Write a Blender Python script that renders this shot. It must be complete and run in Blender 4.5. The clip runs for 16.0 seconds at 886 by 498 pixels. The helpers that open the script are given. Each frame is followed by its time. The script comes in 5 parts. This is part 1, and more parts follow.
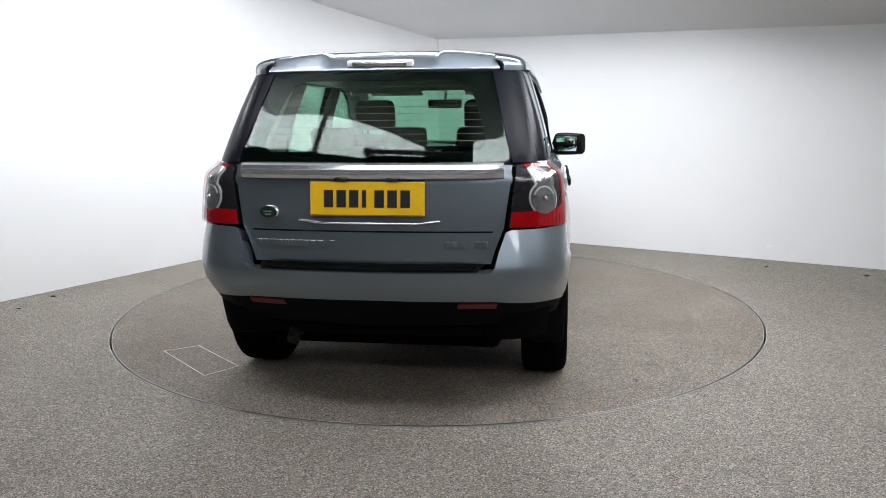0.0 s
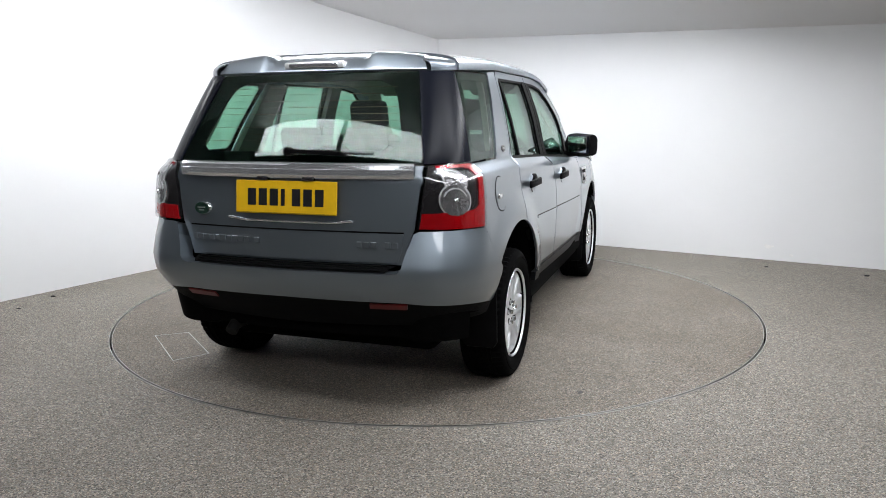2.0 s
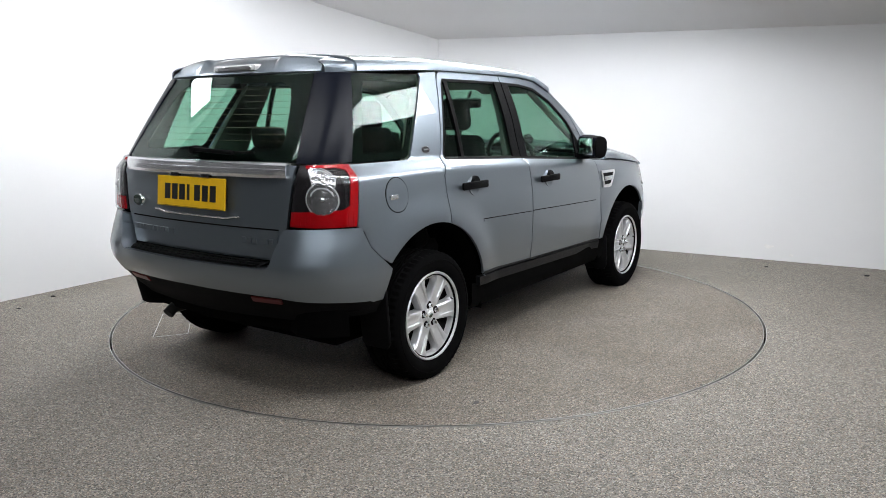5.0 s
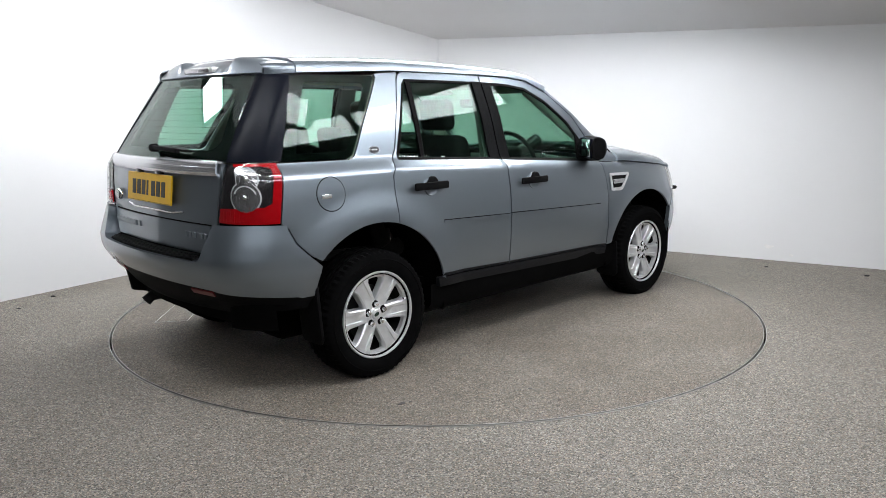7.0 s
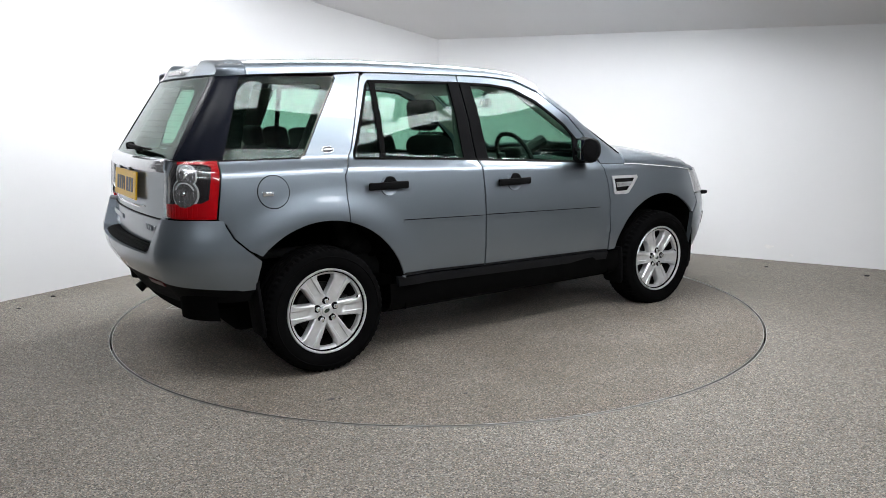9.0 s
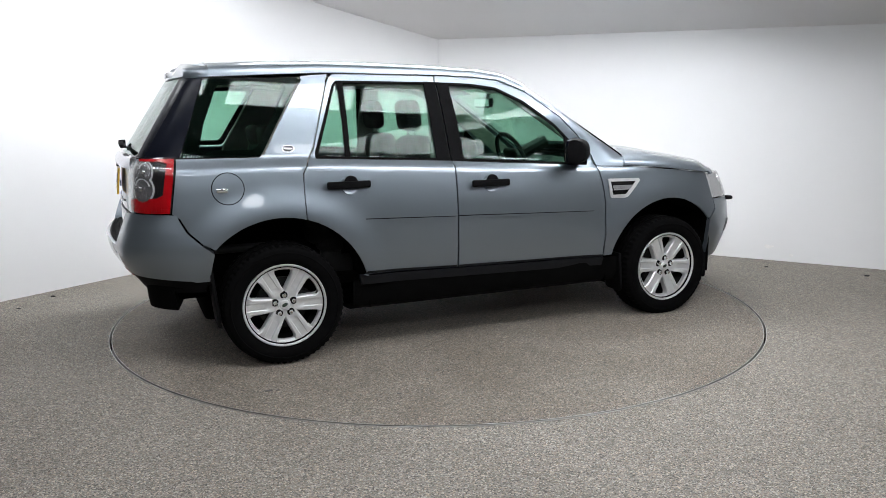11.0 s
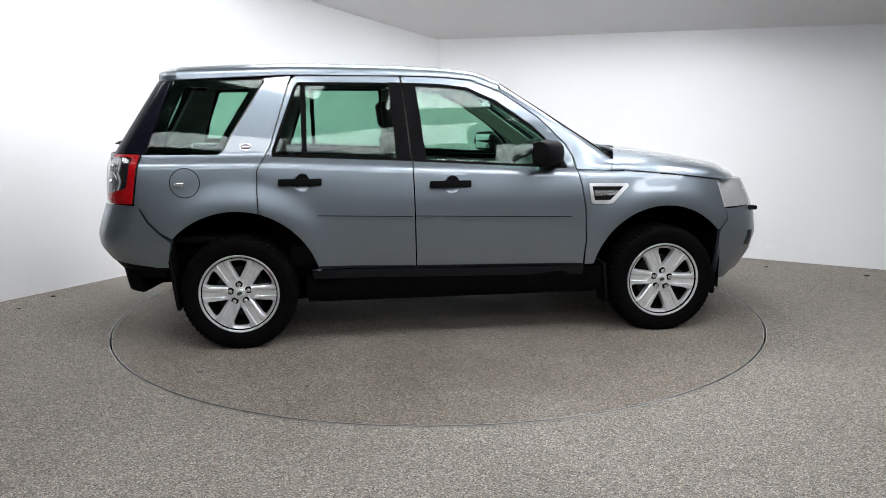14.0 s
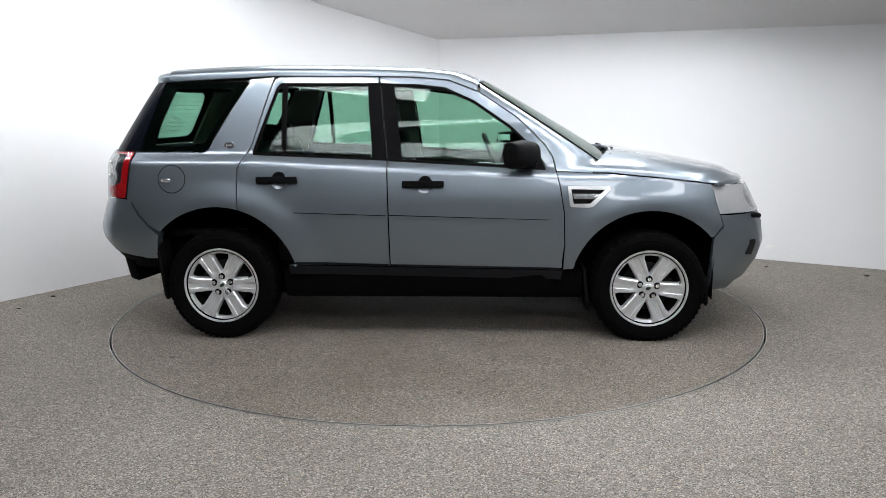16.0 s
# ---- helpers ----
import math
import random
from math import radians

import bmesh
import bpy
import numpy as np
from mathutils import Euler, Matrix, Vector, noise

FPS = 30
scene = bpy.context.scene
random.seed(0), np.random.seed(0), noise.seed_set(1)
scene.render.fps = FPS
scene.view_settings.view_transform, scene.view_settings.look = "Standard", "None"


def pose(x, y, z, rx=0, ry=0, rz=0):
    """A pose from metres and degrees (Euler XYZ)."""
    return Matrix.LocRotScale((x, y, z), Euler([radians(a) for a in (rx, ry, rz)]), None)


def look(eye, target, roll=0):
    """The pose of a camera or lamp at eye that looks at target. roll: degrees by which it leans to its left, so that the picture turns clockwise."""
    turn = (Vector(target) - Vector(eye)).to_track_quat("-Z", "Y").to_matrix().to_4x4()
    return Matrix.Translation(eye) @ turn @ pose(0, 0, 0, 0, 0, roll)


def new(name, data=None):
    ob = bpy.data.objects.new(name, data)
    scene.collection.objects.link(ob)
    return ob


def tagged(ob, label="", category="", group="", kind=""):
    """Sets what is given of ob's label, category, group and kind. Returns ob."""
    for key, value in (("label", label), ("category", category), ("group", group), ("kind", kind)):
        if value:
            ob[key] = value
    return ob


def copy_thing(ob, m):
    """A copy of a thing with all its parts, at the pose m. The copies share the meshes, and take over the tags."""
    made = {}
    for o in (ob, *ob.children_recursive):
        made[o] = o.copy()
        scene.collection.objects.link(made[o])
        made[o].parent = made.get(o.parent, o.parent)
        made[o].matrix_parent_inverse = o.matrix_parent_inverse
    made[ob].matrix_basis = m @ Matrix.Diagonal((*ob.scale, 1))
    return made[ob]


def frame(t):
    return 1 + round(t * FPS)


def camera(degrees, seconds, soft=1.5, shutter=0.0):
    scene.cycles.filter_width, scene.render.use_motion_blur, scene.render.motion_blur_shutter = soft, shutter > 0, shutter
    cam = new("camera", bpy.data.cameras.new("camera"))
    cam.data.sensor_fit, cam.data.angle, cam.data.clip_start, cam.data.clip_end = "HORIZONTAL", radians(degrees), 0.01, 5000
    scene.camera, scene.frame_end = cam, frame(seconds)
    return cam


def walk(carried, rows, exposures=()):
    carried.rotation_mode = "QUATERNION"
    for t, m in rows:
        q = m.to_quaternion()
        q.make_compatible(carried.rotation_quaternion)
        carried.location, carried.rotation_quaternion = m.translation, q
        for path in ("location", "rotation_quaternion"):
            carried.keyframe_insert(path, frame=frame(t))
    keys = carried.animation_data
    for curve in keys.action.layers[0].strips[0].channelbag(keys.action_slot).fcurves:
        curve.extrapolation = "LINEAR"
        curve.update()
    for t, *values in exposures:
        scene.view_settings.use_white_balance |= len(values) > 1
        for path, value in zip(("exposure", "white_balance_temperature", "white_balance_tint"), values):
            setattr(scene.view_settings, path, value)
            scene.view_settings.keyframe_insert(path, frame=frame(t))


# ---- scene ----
cam = camera(59.92, 16.0, soft=0.85)
EYE = Vector((0.0, -5.587, 1.4335))
AIM = EYE + Vector((0.00668, 0.98378, -0.17925))
walk(cam, [(0.0, look(EYE, AIM, -0.534)), (16.0, look(EYE, AIM, -0.534))])

# ---- world, exposure ----
scene.view_settings.exposure = 0.0
world = bpy.data.worlds.new("studio_world")
scene.world = world
world.use_nodes = True
world.node_tree.nodes["Background"].inputs[0].default_value = (0.8, 0.9, 1.0, 1)
world.node_tree.nodes["Background"].inputs[1].default_value = 0.02


# ---- small tools ----
def clamp01(v):
    return max(0.0, min(1.0, v))


def smooth(a, b, v):
    k = clamp01((v - a) / (b - a))
    return k * k * (3 - 2 * k)


def table(v, pairs):
    return float(np.interp(v, [p[0] for p in pairs], [p[1] for p in pairs]))


def soften(bm, angle=34):
    """Smooth shading with sharp creases past an angle."""
    lim = radians(angle)
    for f in bm.faces:
        f.smooth = True
    for e in bm.edges:
        if len(e.link_faces) == 2:
            e.smooth = e.calc_face_angle(0.0) < lim
        else:
            e.smooth = False


def part(name, bm, material, parent=None, label="", angle=34):
    """Links a bmesh as one mesh object, under a thing or a part."""
    bmesh.ops.recalc_face_normals(bm, faces=bm.faces)
    soften(bm, angle)
    me = bpy.data.meshes.new(name)
    bm.to_mesh(me)
    bm.free()
    for m in material if isinstance(material, (list, tuple)) else [material]:
        me.materials.append(m)
    ob = new(name, me)
    if parent is not None:
        ob.parent = parent
    return tagged(ob, label)


def mirrored(bm, side):
    """Left-hand copy of what is built on the right-hand side (y < 0)."""
    if side > 0:
        for v in bm.verts:
            v.co.y = -v.co.y
        bmesh.ops.reverse_faces(bm, faces=bm.faces)
    return bm


def add_box(bm, lo, hi, bevel=0.0, turn=None):
    made = bmesh.ops.create_cube(bm, size=1.0)["verts"]
    c = [(a + b) / 2 for a, b in zip(lo, hi)]
    s = [abs(b - a) for a, b in zip(lo, hi)]
    for v in made:
        v.co = Vector((v.co.x * s[0], v.co.y * s[1], v.co.z * s[2]))
    if bevel:
        edges = list({e for v in made for e in v.link_edges})
        made = bmesh.ops.bevel(bm, geom=edges, offset=bevel, segments=2, affect="EDGES", profile=0.5)["verts"]
    for v in made:
        v.co = (turn @ v.co if turn is not None else v.co) + Vector(c)
    return made


def box_mesh(lo, hi, bevel=0.0, turn=None):
    bm = bmesh.new()
    add_box(bm, lo, hi, bevel, turn)
    return bm


def grid_mesh(rows, close_u=False):
    """A sheet from rows of points."""
    bm = bmesh.new()
    vs = [[bm.verts.new(p) for p in r] for r in rows]
    n = len(rows[0])
    for i in range(len(rows) - 1):
        for j in range(n if close_u else n - 1):
            k = (j + 1) % n
            bm.faces.new((vs[i][j], vs[i][k], vs[i + 1][k], vs[i + 1][j]))
    return bm


def thicken(bm, depth):
    bmesh.ops.recalc_face_normals(bm, faces=bm.faces)
    bmesh.ops.solidify(bm, geom=bm.faces[:], thickness=depth)
    return bm


def prism(points, depth, axis="y"):
    """A polygon of (a, b) pushed from 0 to depth along an axis."""
    bm = bmesh.new()
    put = {"y": lambda a, b, d: (a, d, b), "z": lambda a, b, d: (a, b, d), "x": lambda a, b, d: (d, a, b)}[axis]
    f = bm.faces.new([bm.verts.new(put(a, b, 0.0)) for a, b in points])
    top = bmesh.ops.extrude_face_region(bm, geom=[f])["geom"]
    for v in top:
        if isinstance(v, bmesh.types.BMVert):
            v.co += Vector(put(0, 0, depth))
    return bm


def bevel_all(bm, w, seg=2, lim=30):
    bmesh.ops.recalc_face_normals(bm, faces=bm.faces)
    es = [e for e in bm.edges if len(e.link_faces) == 2 and e.calc_face_angle(0) > radians(lim)]
    bmesh.ops.bevel(bm, geom=es, offset=w, segments=seg, affect="EDGES", profile=0.5, clamp_overlap=True)
    return bm


def lathe(profile, n=48, ripple=None):
    """Turns (radius, y) pairs round the y axis."""
    rows = []
    for i in range(n):
        a = 2 * math.pi * i / n
        row = []
        for j, (r, y) in enumerate(profile):
            q = r + (ripple(i, j) if ripple else 0)
            row.append((q * math.cos(a), y, q * math.sin(a)))
        rows.append(row)
    rows.append(rows[0])
    bm = grid_mesh(rows)
    bmesh.ops.remove_doubles(bm, verts=bm.verts, dist=1e-5)
    return bm


def shifted(bm, m):
    bm.transform(m if isinstance(m, Matrix) else Matrix.Translation(m))
    return bm


def tube(points, r, n=8):
    """A round bar along points."""
    pts = [Vector(p) for p in points]
    rows = []
    for i, p in enumerate(pts):
        d = (pts[min(i + 1, len(pts) - 1)] - pts[max(i - 1, 0)]).normalized()
        a = d.cross(Vector((0, 0, 1)) if abs(d.z) < 0.9 else Vector((1, 0, 0))).normalized()
        b = d.cross(a)
        rows.append([p + r * (math.cos(2 * math.pi * k / n) * a + math.sin(2 * math.pi * k / n) * b) for k in range(n)])
    bm = grid_mesh(rows, True)
    bmesh.ops.holes_fill(bm, edges=[e for e in bm.edges if len(e.link_faces) == 1], sides=n)
    return bm


# ---- materials ----
def base_material(name, color, rough=0.5, metal=0.0, **more):
    m = bpy.data.materials.new(name)
    m.use_nodes = True
    b = m.node_tree.nodes["Principled BSDF"]
    b.inputs["Base Color"].default_value = (*color, 1)
    b.inputs["Roughness"].default_value = rough
    b.inputs["Metallic"].default_value = metal
    for key, value in more.items():
        b.inputs[key.replace("_", " ")].default_value = value
    return m, m.node_tree.nodes, m.node_tree.links, b


def noise_node(nodes, links, scale, detail=4.0, rough=0.6, coords="Object"):
    tc = nodes.new("ShaderNodeTexCoord")
    n = nodes.new("ShaderNodeTexNoise")
    n.inputs["Scale"].default_value, n.inputs["Detail"].default_value, n.inputs["Roughness"].default_value = scale, detail, rough
    links.new(tc.outputs[coords], n.inputs["Vector"])
    return n


def ramp(nodes, links, source, stops):
    r = nodes.new("ShaderNodeValToRGB")
    links.new(source, r.inputs[0])
    while len(r.color_ramp.elements) < len(stops):
        r.color_ramp.elements.new(0.5)
    for e, (pos, c) in zip(r.color_ramp.elements, stops):
        e.position = pos
        e.color = (*c, 1) if len(c) == 3 else c
    return r


def worn(name, color, rough=0.5, metal=0.0, scale=14.0, vary=0.12, bump=0.0, bump_scale=300.0, rough_vary=0.03, **more):
    """A surface with faint blotches in colour and gloss and a fine grain."""
    m, nodes, links, b = base_material(name, color, rough, metal, **more)
    n = noise_node(nodes, links, scale)
    lo = tuple(c * (1 - vary) for c in color)
    hi = tuple(min(1.0, c * (1 + vary)) for c in color)
    links.new(ramp(nodes, links, n.outputs["Fac"], [(0.3, lo), (0.7, hi)]).outputs[0], b.inputs["Base Color"])
    mr = nodes.new("ShaderNodeMapRange")
    mr.inputs["To Min"].default_value, mr.inputs["To Max"].default_value = max(0.0, rough - rough_vary), rough + rough_vary
    links.new(noise_node(nodes, links, scale * 3.1).outputs["Fac"], mr.inputs["Value"])
    links.new(mr.outputs[0], b.inputs["Roughness"])
    if bump:
        bp = nodes.new("ShaderNodeBump")
        bp.inputs["Strength"].default_value, bp.inputs["Distance"].default_value = bump, 0.002
        links.new(noise_node(nodes, links, bump_scale, 2.0).outputs["Fac"], bp.inputs["Height"])
        links.new(bp.outputs[0], b.inputs["Normal"])
    return m


def grit_floor(name, tone, stain=(0.86, 0.85, 0.83)):
    """Resin floor of small bonded stone grains, with wide faint stains."""
    m, nodes, links, b = base_material(name, tone, 0.75)
    tc = nodes.new("ShaderNodeTexCoord")
    v = nodes.new("ShaderNodeTexVoronoi")
    v.inputs["Scale"].default_value = 175.0
    links.new(tc.outputs["Object"], v.inputs["Vector"])
    sep = nodes.new("ShaderNodeSeparateColor")
    links.new(v.outputs["Color"], sep.inputs[0])
    t = Vector(tone)
    grains = ramp(nodes, links, sep.outputs[0], [(0.0, t * 0.3), (0.2, t * 0.66), (0.5, t * 0.97), (0.8, t * 1.28), (1.0, t * 2.2)])
    tint = ramp(nodes, links, sep.outputs[1], [(0.0, (1.1, 0.97, 0.86)), (0.5, (1, 1, 1)), (1.0, (0.95, 1.0, 1.04))])
    mul = nodes.new("ShaderNodeMix")
    mul.data_type, mul.blend_type = "RGBA", "MULTIPLY"
    mul.inputs[0].default_value = 1.0
    links.new(grains.outputs[0], mul.inputs[6])
    links.new(tint.outputs[0], mul.inputs[7])
    big = noise_node(nodes, links, 0.9, 5.0, 0.65)
    blot = ramp(nodes, links, big.outputs["Fac"], [(0.3, stain), (0.7, (1.06, 1.06, 1.06))])
    mul2 = nodes.new("ShaderNodeMix")
    mul2.data_type, mul2.blend_type = "RGBA", "MULTIPLY"
    mul2.inputs[0].default_value = 1.0
    links.new(mul.outputs[2], mul2.inputs[6])
    links.new(blot.outputs[0], mul2.inputs[7])
    links.new(mul2.outputs[2], b.inputs["Base Color"])
    bp = nodes.new("ShaderNodeBump")
    bp.inputs["Strength"].default_value, bp.inputs["Distance"].default_value = 0.5, 0.004
    links.new(v.outputs["Distance"], bp.inputs["Height"])
    bp.invert = True
    links.new(bp.outputs[0], b.inputs["Normal"])
    return m


def car_paint():
    """Grey metallic paint: flake base under clear lacquer."""
    m, nodes, links, b = base_material("grey_metallic_paint", (0.205, 0.238, 0.270), 0.38, 0.85)
    b.inputs["Coat Weight"].default_value, b.inputs["Coat Roughness"].default_value = 1.0, 0.02
    tc = nodes.new("ShaderNodeTexCoord")
    v = nodes.new("ShaderNodeTexVoronoi")
    v.inputs["Scale"].default_value = 900.0
    links.new(tc.outputs["Object"], v.inputs["Vector"])
    sep = nodes.new("ShaderNodeSeparateColor")
    links.new(v.outputs["Color"], sep.inputs[0])
    links.new(ramp(nodes, links, sep.outputs[0], [(0.0, (0.188, 0.221, 0.255)), (1.0, (0.226, 0.260, 0.297))]).outputs[0], b.inputs["Base Color"])
    mr = nodes.new("ShaderNodeMapRange")
    mr.inputs["To Min"].default_value, mr.inputs["To Max"].default_value = 0.36, 0.41
    links.new(noise_node(nodes, links, 5.0).outputs["Fac"], mr.inputs["Value"])
    links.new(mr.outputs[0], b.inputs["Roughness"])
    return m


def thin_glass(name, tint, gloss=0.09, clear=1.0):
    """A pane: clear tinted pass-through with a mirror sheen."""
    m = bpy.data.materials.new(name)
    m.use_nodes = True
    nodes, links = m.node_tree.nodes, m.node_tree.links
    nodes.clear()
    out = nodes.new("ShaderNodeOutputMaterial")
    tr, gl, mix = nodes.new("ShaderNodeBsdfTransparent"), nodes.new("ShaderNodeBsdfGlossy"), nodes.new("ShaderNodeMixShader")
    tr.inputs[0].default_value = (*tint, 1)
    gl.inputs["Roughness"].default_value = 0.0
    lw = nodes.new("ShaderNodeLayerWeight")
    lw.inputs[0].default_value = 0.5
    power = nodes.new("ShaderNodeMath")
    power.operation = "POWER"
    power.inputs[1].default_value = 4.0
    links.new(lw.outputs["Facing"], power.inputs[0])
    add = nodes.new("ShaderNodeMath")
    add.operation = "MULTIPLY_ADD"
    add.inputs[1].default_value, add.inputs[2].default_value = 0.75, gloss
    links.new(power.outputs[0], add.inputs[0])
    links.new(add.outputs[0], mix.inputs[0])
    links.new(tr.outputs[0], mix.inputs[1])
    links.new(gl.outputs[0], mix.inputs[2])
    links.new(mix.outputs[0], out.inputs[0])
    return m


def lamp_glow(name, color, strength):
    m, nodes, links, b = base_material(name, (0.9, 0.9, 0.9), 0.5)
    b.inputs["Emission Color"].default_value = (*color, 1)
    b.inputs["Emission Strength"].default_value = strength
    return m


PAINT = car_paint()
PILLAR = worn("satin_dark_pillar", (0.0045, 0.0055, 0.010), 0.26, 0.0, 6, 0.1, Specular_IOR_Level=0.08)
PLASTIC = worn("black_textured_plastic", (0.0030, 0.0030, 0.0034), 0.68, 0.0, 12, 0.2, bump=0.35, bump_scale=700, Specular_IOR_Level=0.07)
CLADDING = worn("charcoal_cladding", (0.005, 0.0056, 0.007), 0.42, 0.0, 9, 0.2, bump=0.2, bump_scale=600, Specular_IOR_Level=0.2)
RUBBER = worn("tyre_rubber", (0.0025, 0.0025, 0.0026), 0.92, 0.0, 18, 0.3, bump=0.2, bump_scale=250, Specular_IOR_Level=0.05)
SEAL = worn("black_rubber_seal", (0.003, 0.003, 0.003), 0.6, Specular_IOR_Level=0.05)
ALLOY = worn("silver_alloy", (0.70, 0.71, 0.72), 0.34, 0.6, 22, 0.06, bump=0.06, bump_scale=500)
CHROME = worn("chrome", (0.78, 0.79, 0.8), 0.09, 1.0, 8, 0.04, rough_vary=0.03)
SATIN = worn("satin_silver_trim", (0.74, 0.75, 0.77), 0.2, 0.85, 9, 0.02, rough_vary=0.01)
STEEL = worn("dark_steel", (0.008, 0.0075, 0.007), 0.75, 0.4, 25, 0.4)
UNDER = worn("underseal", (0.002, 0.002, 0.002), 0.95, 0.0, 10, 0.3, Specular_IOR_Level=0.05)
GLASS = thin_glass("green_tinted_glass", (0.67, 0.815, 0.745), 0.020)
GLASS_REAR = thin_glass("privacy_green_glass", (0.65, 0.80, 0.73), 0.020)
LENS_CLEAR = thin_glass("clear_lens", (0.93, 0.93, 0.93), 0.03)
LENS_RED = worn("red_lens", (0.46, 0.004, 0.008), 0.15, 0.0, 30, 0.2, Coat_Weight=0.5)
# reflector red darkened for the shade low on the rear bumper
SHADED_RED = worn("shaded_red_reflector", (0.10, 0.003, 0.004), 0.3, 0.0, 30, 0.2)
LENS_SMOKE = worn("smoked_housing", (0.025, 0.023, 0.025), 0.25, 0.2, 20, 0.2, Coat_Weight=0.6)
REFLECTOR = worn("lamp_reflector", (0.62, 0.62, 0.63), 0.18, 0.85, 60, 0.3, bump=1.0, bump_scale=70)
PALE_LENS = worn("pale_clear_lens", (0.62, 0.63, 0.64), 0.2, 0.1, 50, 0.1, Coat_Weight=0.5)
HEADLAMP = worn("pale_headlamp_bowl", (0.62, 0.63, 0.64), 0.3, 0.3, 40, 0.12, bump=0.4, bump_scale=90, Coat_Weight=0.6)
WIRE = worn("copper_heater_line", (0.22, 0.15, 0.10), 0.6)
YELLOW = worn("yellow_plate", (0.72, 0.43, 0.010), 0.35, 0.0, 30, 0.05)
INK = worn("black_ink", (0.01, 0.01, 0.012), 0.4)
GREEN = worn("dark_green_enamel", (0.008, 0.03, 0.02), 0.2, 0.0, 20, 0.2, Coat_Weight=1.0)
FABRIC = worn("charcoal_seat_fabric", (0.012, 0.012, 0.013), 0.9, 0.0, 40, 0.25, bump=0.5, bump_scale=900, Specular_IOR_Level=0.2)
DASH = worn("dark_dashboard", (0.010, 0.010, 0.0105), 0.65, 0.0, 20, 0.2, bump=0.3, bump_scale=800, Specular_IOR_Level=0.25)
BEIGE = worn("pale_headliner", (0.42, 0.40, 0.36), 0.9, 0.0, 30, 0.08, bump=0.3, bump_scale=900)
TRIM_GREY = worn("grey_cabin_trim", (0.16, 0.155, 0.145), 0.7, 0.0, 20, 0.1)
MIRROR = worn("mirror_glass", (0.85, 0.87, 0.88), 0.01, 1.0, 5, 0.02, rough_vary=0.005)
WALL = worn("white_wall_paint", (0.73, 0.73, 0.735), 0.7, 0.0, 0.8, 0.02, bump=0.08, bump_scale=60)
CEIL = worn("white_ceiling_paint", (0.72, 0.71, 0.71), 0.8, 0.0, 0.7, 0.02, bump=0.05, bump_scale=80)
UNSEEN_CEIL = worn("darkened_unseen_ceiling", (0.12, 0.12, 0.12), 0.8, 0.0, 0.7, 0.02)
FLOOR = grit_floor("bonded_grit_floor", (0.203, 0.187, 0.164))
DECK = grit_floor("bonded_grit_deck", (0.184, 0.167, 0.143), (0.74, 0.70, 0.65))
RAIL = worn("worn_aluminium_edge", (0.5, 0.49, 0.47), 0.4, 0.8, 9, 0.2)
PIT = worn("dark_pit", (0.01, 0.01, 0.01), 0.9)
SCUFF = worn("scuff", (0.74, 0.73, 0.72), 0.8)
STAIN = worn("oil_stain", (0.03, 0.028, 0.026), 0.5)
SOFTBOX = lamp_glow("softbox_diffuser", (0.957, 0.98, 1.02), 16.5)
FAR_BOX = lamp_glow("far_light_diffuser", (0.957, 0.98, 1.02), 9.5)
KEY_BOX = lamp_glow("key_light_diffuser", (0.957, 0.98, 1.02), 22.0)
DARK_WALL = worn("grey_wall_paint", (0.05, 0.05, 0.052), 0.8, 0.0, 0.8, 0.05)
BLACK_METAL = worn("black_metal", (0.02, 0.02, 0.02), 0.45, 0.5)


# ---- the studio ----
R_DECK = 2.2575


def ceiling_z(x, y):
    return 2.21 - 0.186 * (x - 0.03) - 0.259 * (y - 3.43)


CORNERS = [(0.03, 3.43), (6.6, -0.61), (6.6, -9.0), (-7.2, -9.0), (-7.2, -5.72), (-1.64, 2.90)]


